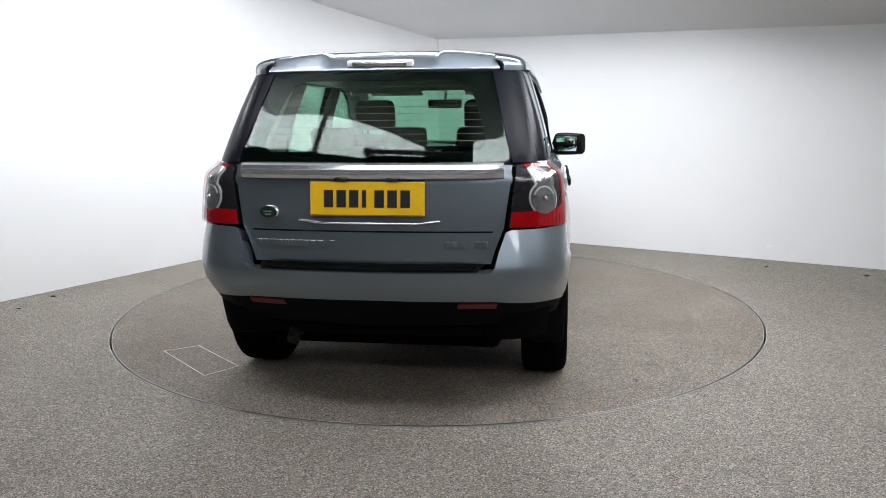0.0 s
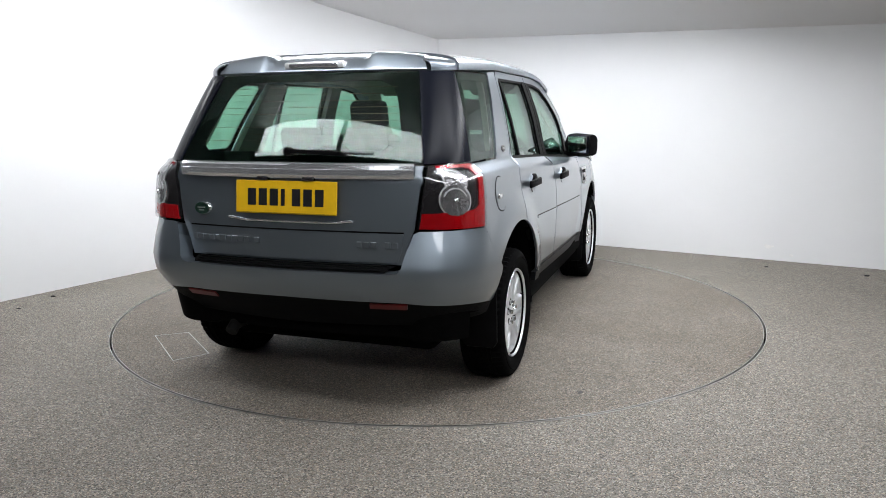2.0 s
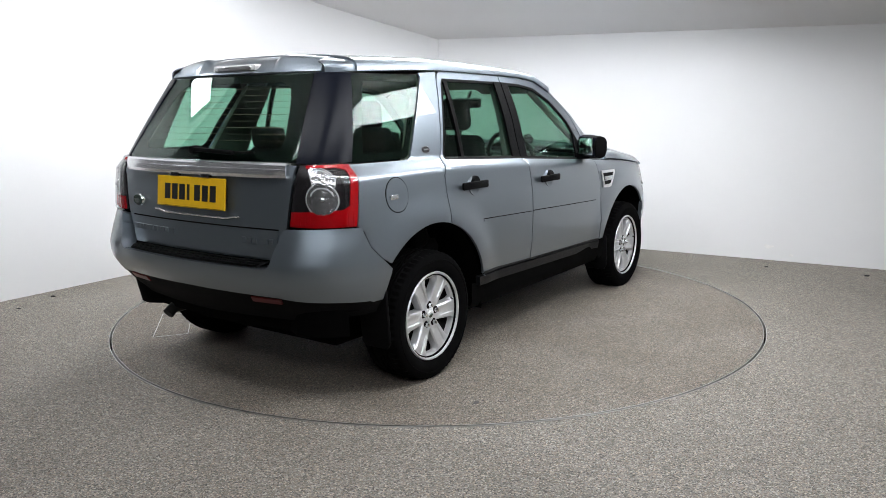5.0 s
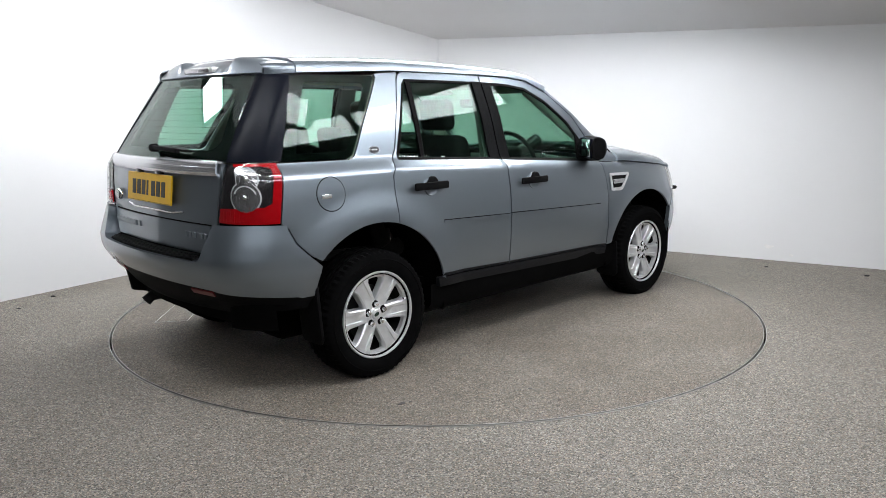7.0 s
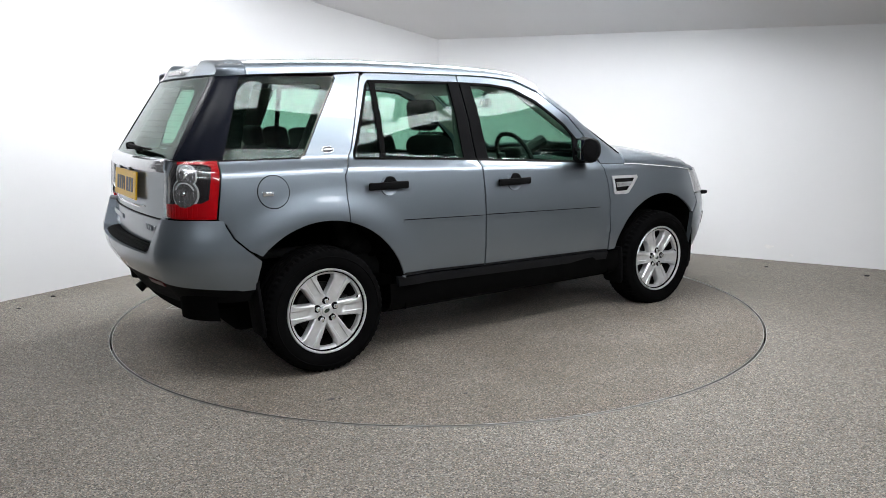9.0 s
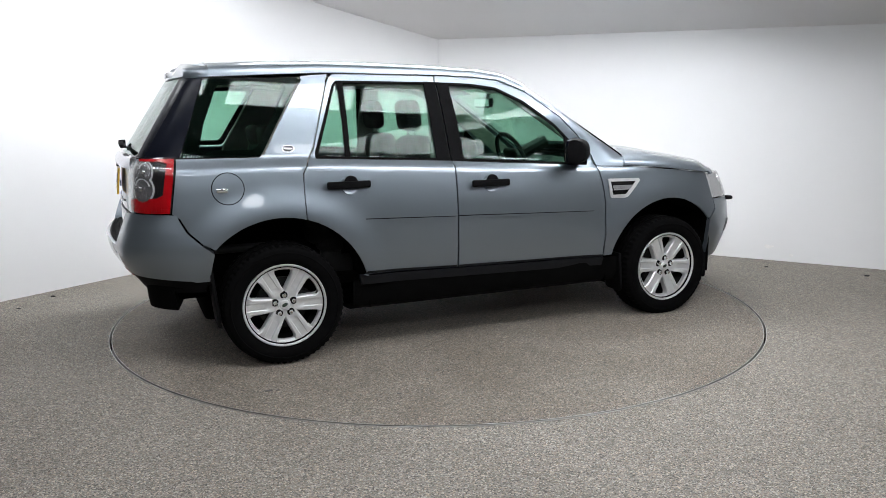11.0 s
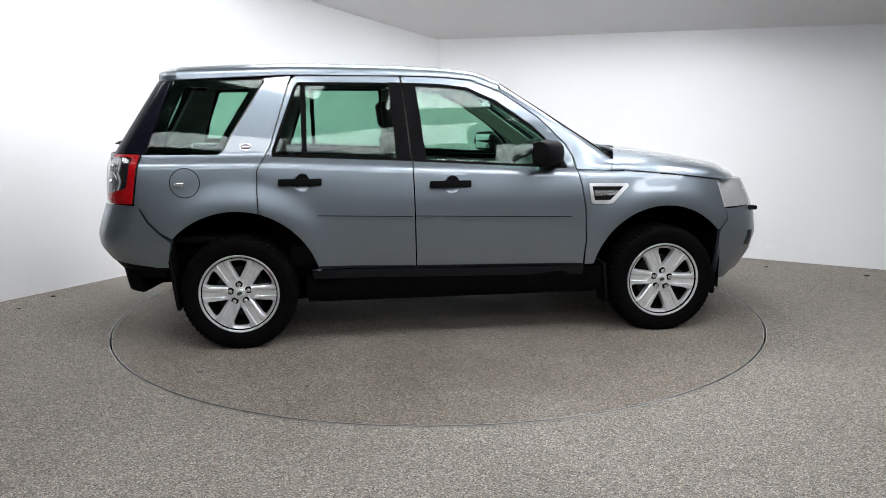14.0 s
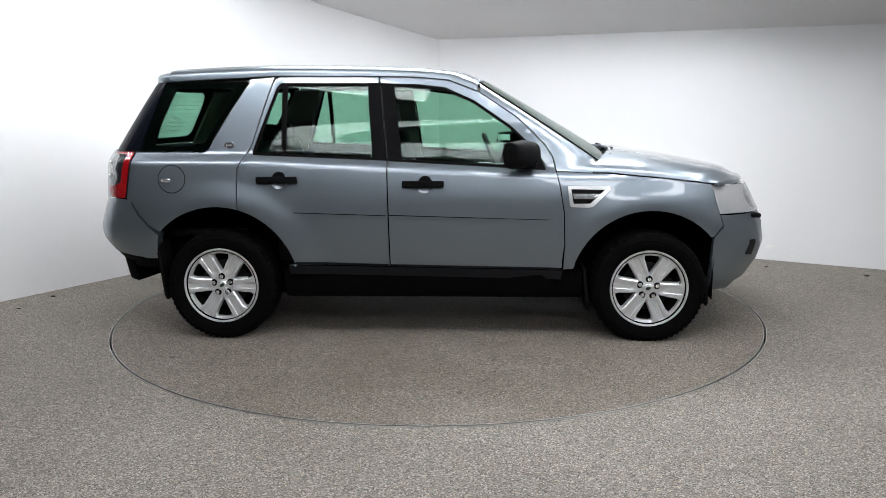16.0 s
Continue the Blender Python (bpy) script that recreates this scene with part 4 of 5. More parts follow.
    def edge(side):
        zz = list(np.linspace(1.198, 1.611, 14))
        out_l = [(at_y(table(z, [(1.19, 0.664), (1.612, 0.546)]), z), z) for z in zz]
        in_z = list(np.linspace(1.245, 1.575, 12))
        inn = [(at_y(table(z, [(1.245, 0.50), (1.26, 0.53), (1.285, 0.545), (1.48, 0.478), (1.545, 0.44), (1.575, 0.37)]), z), z) for z in reversed(in_z)]
        return on_skin([(0.0, 1.198)] + out_l + [(0.0, 1.611), (0.0, 1.575)] + inn + [(0.0, 1.245)], side=side, depth=0.003, out=-0.007)
    part("rear_window_border", both(edge), SEAL, rw, "black printed window border")
    for z in np.linspace(1.29, 1.54, 9):
        half = table(z, [(1.245, 0.56), (1.575, 0.45)])
        pts = [skin(at_y(abs(y), z), z) for y in np.linspace(0, half, 8)]
        line = [Vector((p.x + 0.008, -p.y, p.z)) for p in reversed(pts)] + [Vector((p.x + 0.008, p.y, p.z)) for p in pts[1:]]
        part("heater_wire", tube(line, 0.0011, 4), WIRE, rw)
    # wiper
    p = skin(0.0, 1.235)
    bm = bevel_all(box_mesh((-0.012, -0.30, -0.009), (0.012, 0.015, 0.012)), 0.006)
    for v in bm.verts:
        v.co.z += 0.012 * v.co.y / 0.3
    w = part("rear_wiper", shifted(bm, p + Vector((-0.032, 0, 0.012))), PLASTIC, CAR, "black rear wiper")
    part("wiper_blade", shifted(bevel_all(box_mesh((-0.008, -0.43, -0.005), (0.008, -0.02, 0.005)), 0.003), p + Vector((-0.016, 0, 0.004))), SEAL, w)
    part("wiper_boss", shifted(lathe([(0.0, -0.03), (0.018, -0.028), (0.022, -0.01), (0.022, 0.012)], 20), Matrix.Translation(p + Vector((-0.018, 0, 0.010))) @ Matrix.Rotation(radians(-90), 4, "Z")), PLASTIC, w)
    # windscreen
    rows = []
    for v in np.linspace(0, 1, 16):
        ex, ez = 1.03 + (0.285 - 1.03) * v, 1.105 + (1.598 - 1.105) * (v ** 0.97)
        ey = 0.765 + (0.60 - 0.765) * v
        rows.append([Vector((ex + (0.15 - 0.07 * v) * (1 - u * u), ey * u, ez + 0.012 * (1 - u * u))) for u in np.linspace(-1, 1, 17)])
    part("windscreen", thicken(grid_mesh(rows), 0.005), GLASS, CAR, "laminated green tinted windscreen")
    for side in (-1, 1):
        door = [(0.30, 1.536), (0.42, 1.457), (0.536, 1.378), (0.62, 1.297), (0.706, 1.211), (0.752, 1.136), (0.770, 1.056), (0.985, 1.044)]
        rows = []
        for i, (x, z) in enumerate(door):
            a = skin(at_x(x, z), z)
            v = clamp01((z - 1.105) / 0.493) if i < 6 else 0.0
            e = Vector((1.03 + (0.285 - 1.03) * v, -(0.765 + (0.60 - 0.765) * v), 1.105 + 0.493 * v ** 0.97))
            if i == 0:
                e = Vector((0.285, -0.60, 1.600))
            row = []
            for t in np.linspace(0, 1, 7):
                p = a.lerp(e, t)
                p += Vector((0.010, -0.018, 0.012)) * math.sin(math.pi * t)
                row.append(p)
            rows.append(row)
        part("windscreen_pillar", mirrored(thicken(grid_mesh(rows), 0.01), side), PAINT, CAR, angle=60)
        line = [Vector((1.03 + (0.285 - 1.03) * v, -(0.762 + (0.597 - 0.762) * v), 1.112 + 0.495 * v ** 0.97)) for v in np.linspace(0, 1, 12)]
        part("windscreen_seal", mirrored(tube(line, 0.005, 6), side), SEAL, CAR)
    # cowl and front wipers
    rows = []
    for y in np.linspace(-0.77, 0.77, 15):
        k = 1 - (y / 0.77) ** 2
        rows.append([(0.99 + 0.15 * k, y, 1.095 + 0.01 * k), (1.05 + 0.16 * k, y, 1.085 + 0.02 * k), (1.13 + 0.16 * k, y, 1.07 + 0.045 * k)])
    part("cowl", thicken(grid_mesh(rows), 0.02), PLASTIC, CAR, "black plastic scuttle below the windscreen")
    for y0, y1 in ((-0.60, 0.05), (0.0, 0.55)):
        part("front_wiper", tube([(1.15 - 0.04 * abs(y0), y0, 1.135), (1.19, (y0 + y1) / 2, 1.16), (1.20, y1, 1.155)], 0.010, 6), PLASTIC, CAR, "black windscreen wiper")
    # bonnet
    rows = []
    for v in np.linspace(0, 1, 26):
        row = []
        for k in range(33):
            a = math.pi * (0.5 - k / 32)
            s, c = math.sin(a), math.cos(a)
            q = math.copysign(abs(s) ** (2 / 2.6), s)
            x0, x1 = 0.992 + 0.19 * (1 - q * q), 1.715 + 0.33 * (1 - q * q) ** 0.8
            x = x0 + (x1 - x0) * v
            xs = min(x, 1.70)
            ze = table(xs, [(0.985, 1.046), (1.08, 1.044), (1.372, 1.016), (1.70, 0.976)])
            ye = abs(skin(at_x(xs, ze), ze).y)
            zc = table(x, [(1.0, 1.150), (1.18, 1.152), (1.30, 1.146), (1.62, 1.092), (1.90, 1.036), (2.0, 1.005), (2.05, 0.965)])
            zz = ze + max(zc - ze, 0) * c ** (2 / 2.2)
            zz -= max(zz - 0.972, 0) * 0.75 * smooth(0.84, 1.0, v) ** 1.5
            row.append(Vector((x, -ye * q, zz)))
        rows.append(row)
    for dx, k in ((0.012, 0.35), (0.018, 0.7), (0.016, 1.0)):
        rows.append([Vector((p.x + dx, p.y, p.z + (min(p.z, 0.962) - p.z) * k)) for p in rows[25]])
    b = part("bonnet", thicken(grid_mesh(rows), -0.015), PAINT, CAR, "grey clamshell bonnet", 50)
    for y in (-0.42, 0.42):
        bm = bevel_all(box_mesh((-0.022, -0.015, 0), (0.022, 0.015, 0.014)), 0.005)
        part("washer_jet", shifted(bm, (1.34, y, 1.128)), PLASTIC, b, "black washer jet")


build_shell()
build_sides()
build_top()


def build_tail():
    # tailgate skin with its lower step
    def gate(side):
        return tail([(0.0, 0.735), (0.575, 0.735), (0.594, 0.80), (0.634, 0.90), (0.655, 1.05), (0.673, 1.183), (0.0, 1.183)], side=side)
    g = part("tailgate", both(gate), PAINT, CAR, "grey metallic tailgate", 30)
    def step(side):
        return tail([(0.0, 0.745), (0.555, 0.745), (0.575, 0.80), (0.585, 0.878), (0.0, 0.878)], side=side, depth=0.006, out=0.007)
    part("lower_panel", both(step), PAINT, g)
    # thin black strip over the lower step, drawing the crease's shade
    def step_line(side):
        return tail([(0.0, 0.879), (0.585, 0.879), (0.585, 0.886), (0.0, 0.886)], side=side, depth=0.002, out=0.0015)
    part("crease_shade_line", both(step_line), SEAL, g)
    # lip of the plate recess: a silver tube stands for its bright reflection
    lip = [(-2.140 + 0.014 * smooth(0.22, 0.33, abs(y)), y, 0.921 + 0.010 * smooth(0.22, 0.33, abs(y))) for y in np.linspace(-0.33, 0.33, 25)]
    part("recess_lip_glint", tube(lip, 0.006, 8), SATIN, g, "silver line for the bright reflection on the lip below the plate")
    # bright bar over the plate
    rows = []
    for y in np.linspace(-0.615, 0.615, 31):
        k = (y / 0.615) ** 2
        x = -2.115 + 0.05 * k
        e = 1 - 0.55 * k ** 5
        bar = [(0.03, 0.0), (-0.014, 0.003), (-0.024, 0.008), (-0.027, 0.018), (-0.022, 0.0205), (-0.022, 0.0235), (-0.031, 0.027), (-0.033, 0.043), (-0.029, 0.051), (0.01, 0.053)]
        rows.append([(x + (dx * e if dx < 0 else dx), y, 1.187 - dz) for dx, dz in bar])
    bm = grid_mesh(rows)
    part("tailgate_bar", thicken(bm, -0.01), SATIN, g, "bright satin silver bar across the tailgate", 25)
    # plate
    tilt = Matrix.Translation((-2.150, 0, 1.035)) @ Matrix.Rotation(radians(6), 4, "Y")
    bm = bevel_all(box_mesh((-0.004, -0.2665, -0.0775), (0.006, 0.2665, 0.0775)), 0.003, 1)
    pl = part("rear_plate", shifted(bm, tilt), YELLOW, CAR, "yellow rear plate with dark bars for its characters")
    xs = [0.178, 0.119, 0.060, 0.012, -0.058, -0.118, -0.178]
    for i, y in enumerate(xs):
        w = 0.010 if i == 3 else 0.022
        bm = box_mesh((-0.0055, y - w, -0.0395), (-0.0035, y + w, 0.0395))
        part("character_bar", shifted(bm, tilt), INK, pl)
    for y, z in ((0.0, -0.0725),):
        part("plate_foot_line", shifted(box_mesh((-0.0048, -0.258, -0.0735), (-0.0036, 0.258, -0.0722)), tilt), INK, pl)
    for y in (-0.12, 0.12):
        bm = bevel_all(box_mesh((-0.012, -0.03, -0.008), (0.012, 0.03, 0.008)), 0.003)
        part("plate_lamp", shifted(bm, (-2.142, y, 1.122)), LENS_SMOKE, g)
    # oval badge
    bm = lathe([(0.0, -0.006), (0.88, -0.006), (0.95, -0.003), (1.0, 0.0), (1.0, 0.004)], 36)
    sc = Matrix.Translation((-2.122, 0.478, 0.968)) @ Matrix.Rotation(radians(-90 - 6), 4, "Z") @ Matrix.Diagonal((0.052, 1.6, 0.034, 1))
    part("oval_badge_rim", shifted(bm, sc), CHROME, g, "dark green oval badge with a chrome rim")
    bm = lathe([(0.0, -0.0085), (0.80, -0.0085), (0.86, -0.004)], 36)
    part("oval_badge_face", shifted(bm, sc), GREEN, g)
    for dz, hw in ((0.004, 0.022), (-0.009, 0.015)):
        part("badge_bar", shifted(box_mesh((-0.0165, -hw, dz - 0.003), (-0.015, hw, dz + 0.003)), (-2.122, 0.478, 0.968)), SATIN, g)
    # raised lettering as plain blocks
    def letters(y0, widths, z, gap=0.008):
        y = y0
        for w in widths:
            if w > 0:
                x = skin(at_y(abs(y - w / 2), z), z).x
                part("letter_bar", shifted(bevel_all(box_mesh((-0.004, -w / 2, -0.014), (0.004, w / 2, 0.014)), 0.0015, 1), (x - 0.010, y - w / 2, z)), PAINT, g)
            y -= abs(w) + gap
    letters(0.548, [0.026, 0.027, 0.026, 0.026, 0.024, 0.027, 0.027, 0.027, 0.026, 0.027, -0.014, 0.026], 0.826)
    letters(-0.352, [0.026, 0.027, 0.027, -0.022, 0.028, 0.026], 0.826)
    # bumper
    def shell(side):
        top = [(0.0, 0.708), (0.555, 0.708), (0.585, 0.715), (0.602, 0.735), (0.617, 0.80), (0.646, 0.885), (0.672, 0.897)]
        P = [(at_y(y, z, BUMPER), z) for y, z in dense(top, closed=False)]
        flankp = [(-1.99, 0.898), (-1.882, 0.893), (-1.875, 0.865), (-1.84, 0.795), (-1.765, 0.722), (-1.706, 0.672), (-1.722, 0.60), (-1.735, 0.52), (-1.80, 0.520)]
        P += [(at_x(x, z, BUMPER), z) for x, z in dense(flankp, closed=False)]
        P += [(p, table(p, [(0, 0.572), (1, 0.565), (1.6, 0.545), (2.2, 0.52)])) for p in np.linspace(P[-1][0] - 0.05, 0.0, 26)]
        return on_skin(P, S=BUMPER, side=side, depth=0.085, edge=0.010)
    bp = part("rear_bumper", both(shell), PAINT, CAR, "grey painted rear bumper with raised ends", 40)
    def val(side):
        P = [(p, table(p, [(0, 0.568), (1, 0.561), (1.6, 0.541), (2.2, 0.516)])) for p in np.linspace(0, 2.1, 30)]
        P += [(at_x(-1.745, 0.50, BUMPER), 0.50), (at_x(-1.76, 0.465, BUMPER), 0.465)]
        P += [(p, table(p, [(0, 0.42), (1, 0.43), (1.6, 0.455), (2.2, 0.46)])) for p in np.linspace(2.0, 0.0, 24)]
        return on_skin(P, S=BUMPER, side=side, depth=0.04, out=-0.004)
    part("lower_valance", both(val), PLASTIC, bp, "black textured lower bumper")
    def ledge(side):
        rows = []
        for P in np.linspace(0, 0.82, 14):
            o, i = skin(P, 0.708, BUMPER), skin(P * 0.98, 0.735)
            rows.append([o + Vector((0.018, 0, 0.003)), o.lerp(i, 0.5) + Vector((0, 0, 0.004)), i + Vector((0.004, 0, -0.004))])
        return mirrored(grid_mesh(rows), side)
    part("step_pad", both(ledge), PLASTIC, bp, "black ribbed loading step")
    for d in (0.28, 0.5, 0.72):
        pts = [skin(P, 0.708, BUMPER).lerp(skin(P * 0.98, 0.735), d) + Vector((0, 0, 0.006)) for P in np.linspace(0, 0.78, 12)]
        line = [Vector((p.x, -p.y, p.z)) for p in reversed(pts)] + pts[1:]
        part("step_rib", tube(line, 0.004, 6), PLASTIC, bp)
    for side in (-1, 1):
        P0, P1 = at_y(0.425, 0.545, BUMPER), at_y(0.605, 0.545, BUMPER)
        bm = on_skin([(P0, 0.530), (P1, 0.530), (P1, 0.556), (P0, 0.556)], S=BUMPER, side=side, depth=0.01, out=0.003)
        part("fog_reflector", bm, SHADED_RED, bp, "red rear reflector")
    part("exhaust_pipe", tube([(-1.6, 0.42, 0.30), (-1.85, 0.42, 0.35), (-2.0, 0.42, 0.35), (-2.04, 0.42, 0.32)], 0.032, 14), STEEL, CAR, "dark steel exhaust tailpipe")
    part("rear_silencer", bevel_all(box_mesh((-1.93, -0.45, 0.33), (-1.65, 0.40, 0.44)), 0.05, 3), STEEL, CAR)
    part("rear_axle_beam", tube([(-1.335, -0.7, 0.34), (-1.335, 0.7, 0.34)], 0.05, 10), STEEL, CAR)
    # rear lamps
    for side in (-1, 1):
        Pin = lambda z: at_y(table(z, [(0.90, 0.654), (1.183, 0.690)]), z)
        Pout = lambda z: at_x(table(z, [(0.90, -1.912), (1.183, -1.868)]), z)
        mix = lambda z, k: Pin(z) + (Pout(z) - Pin(z)) * k
        zs = list(np.linspace(0.903, 1.183, 11))
        full = [(Pin(z), z) for z in zs] + [(mix(1.183, k), 1.183) for k in (0.25, 0.5, 0.75)] + [(Pout(z), z) for z in reversed(zs)] + [(mix(0.903, k), 0.903) for k in (0.75, 0.5, 0.25)]
        lamp = part("rear_lamp", on_skin(full, side=side, depth=0.03, out=0.002), LENS_SMOKE, CAR, "rear lamp with red lens and clear round reflectors")
        # red along the foot, up the outer edge and over the top
        red = [(mix(0.904, k), 0.904) for k in np.linspace(0.01, 0.99, 9)] + [(mix(z, 0.99), z) for z in np.linspace(0.93, 1.181, 10)]
        red += [(mix(1.181, k), 1.181) for k in np.linspace(0.93, 0.12, 8)] + [(mix(1.168, k), 1.168) for k in np.linspace(0.14, 0.70, 6)]
        red += [(mix(z, 0.86), z) for z in np.linspace(1.155, 1.0, 8)] + [(mix(0.985, k), table(k, [(0.0, 0.972), (0.8, 0.984)])) for k in np.linspace(0.76, 0.01, 8)]
        part("red_lens", on_skin(red, side=side, depth=0.006, out=0.010), LENS_RED, lamp, "red lamp lens")
        for k in np.linspace(0.08, 0.92, 12):
            part("red_lens_rib", on_skin([(mix(0.915, k), 0.915), (mix(0.915, k + 0.012), 0.915), (mix(0.968, k + 0.012), 0.968), (mix(0.968, k), 0.968)], side=side, depth=0.003, out=0.0122), LENS_RED, lamp)
        for z, r, k in ((1.116, 0.057, 0.46), (1.030, 0.076, 0.47)):
            P = mix(z, k)
            c = skin(P, z)
            n = (skin(P, z) - skin(P, z + 0.01)).cross(skin(P + 0.02, z) - skin(P, z)).normalized()
            if n.x > 0:
                n = -n
            turn = Matrix.Translation(c + n * 0.004) @ n.to_track_quat("-Y", "Z").to_matrix().to_4x4()
            scale = (skin(P + 0.05, z) - skin(P - 0.05, z)).length / 0.1
            at = lambda q, a: (P + q / scale * math.cos(a), z + q * math.sin(a))
            disc = lambda q: [at(q, 2 * math.pi * m / 32) for m in range(32)]
            part("reflector_ring", on_skin(disc(r), side=side, depth=0.006, out=0.0085), PALE_LENS, lamp, "pale frosted ring")
            part("round_reflector", on_skin(disc(r * 0.91), side=side, depth=0.004, out=0.0105), REFLECTOR, lamp, "clear round silver reflector")
            part("reflector_rim", on_skin([at(r * 0.74, a) for a in np.linspace(0.3, 2.8, 14)] + [at(r * 0.66, a) for a in np.linspace(2.8, 0.3, 14)], side=side, depth=0.003, out=0.0125), PALE_LENS, lamp)
            for u in np.linspace(-0.6, 0.6, 7):
                h = r * 0.78 * math.sqrt(1 - u * u) * (0.95 if r > 0.06 else 0.55)
                x = P + r * u / scale
                part("lens_rib", on_skin([(x - 0.0022 / scale, z - h), (x + 0.0022 / scale, z - h), (x + 0.0022 / scale, z + h * 0.3), (x - 0.0022 / scale, z + h * 0.3)], side=side, depth=0.002, out=0.0128), REFLECTOR, lamp)
            part("bulb", mirrored(shifted(lathe([(0.0, -0.021), (0.008, -0.019), (0.013, -0.012)], 16), turn), side), CHROME, lamp)
        part("lamp_cover", on_skin(full, side=side, depth=0.002, out=0.0215), LENS_CLEAR, lamp, "clear outer lamp cover")
    # nose: bumper, grille, headlamps, plain and rounded
    def fb(side):
        top = [(1.758, 0.785), (1.80, 0.783)]
        P = [(at_x(x, z), z) for x, z in dense(top, closed=False)]
        P += [(p, table(p, [(6, 0.78), (7, 0.785), (8, 0.785)])) for p in np.linspace(max(P[-1][0] + 0.05, 6.2), 8, 22)]
        P += [(p, table(p, [(6, 0.36), (7, 0.36), (8, 0.36)])) for p in np.linspace(8, 6.3, 20)]
        P += [(at_x(x, z), z) for x, z in ((1.712, 0.358), (1.713, 0.42), (1.716, 0.50), (1.718, 0.60), (1.723, 0.648), (1.778, 0.71))]
        return on_skin(P, side=side, depth=0.03, out=0.003)
    f = part("front_bumper", both(fb), PAINT, CAR, "grey painted front bumper", 40)
    def fl(side):
        return on_skin([(p, 0.355) for p in np.linspace(at_x(1.715, 0.355), 8, 20)] + [(p, table(p, [(6, 0.32), (7, 0.28), (8, 0.26)])) for p in np.linspace(8, at_x(1.725, 0.32), 20)], side=side, depth=0.02, out=-0.004)
    part("front_skirt", both(fl), PAINT, f, "grey painted lower front lip")
    def gr(side):
        return on_skin([(nose_y(0.0, 0.80), 0.80), (nose_y(0.42, 0.80), 0.80), (nose_y(0.43, 0.93), 0.93), (nose_y(0.0, 0.95), 0.95)], side=side, depth=0.02, out=-0.004)
    part("grille", both(gr), SATIN, CAR, "silver front grille")
    for side in (-1, 1):
        low = [(p, 0.792) for p in np.linspace(at_x(1.762, 0.79), nose_y(0.44, 0.79), 14)]
        high = [(p, table(p, [(at_x(1.71, 0.965), 0.968), (7.3, 0.95)])) for p in np.linspace(nose_y(0.44, 0.95), at_x(1.708, 0.965), 14)]
        h = part("headlamp", on_skin(low + high, side=side, depth=0.03, out=-0.006), HEADLAMP, CAR, "clear wrap-round headlamp")
        part("headlamp_lens", on_skin(low + high, side=side, depth=0.003, out=0.008), LENS_CLEAR, h, "clear headlamp lens")
        for P, r in ((6.75, 0.06), (7.1, 0.055)):
            ring = lambda q: [(P + q / 0.5 * math.cos(2 * math.pi * k / 24), 0.872 + q * math.sin(2 * math.pi * k / 24)) for k in range(24)]
            part("headlamp_bowl", on_skin(ring(r), side=side, depth=0.004, out=-0.004), SATIN, h, "silver headlamp bowl")
            part("headlamp_bulb", on_skin(ring(r * 0.45), side=side, depth=0.004, out=-0.001), CHROME, h)
        c = skin(6.62, 0.775)
        part("washer_cap", mirrored(shifted(bevel_all(box_mesh((-0.03, -0.03, -0.014), (0.03, 0.03, 0.014)), 0.01), c + Vector((0.012, -0.01, -0.006))), side), PLASTIC, f, "black headlamp washer nozzle")
        bm = on_skin([(6.44, 0.53), (6.56, 0.52), (6.56, 0.62), (6.47, 0.62)], side=side, depth=0.008, out=0.006)
        part("fog_lamp_bezel", bm, CLADDING, f)


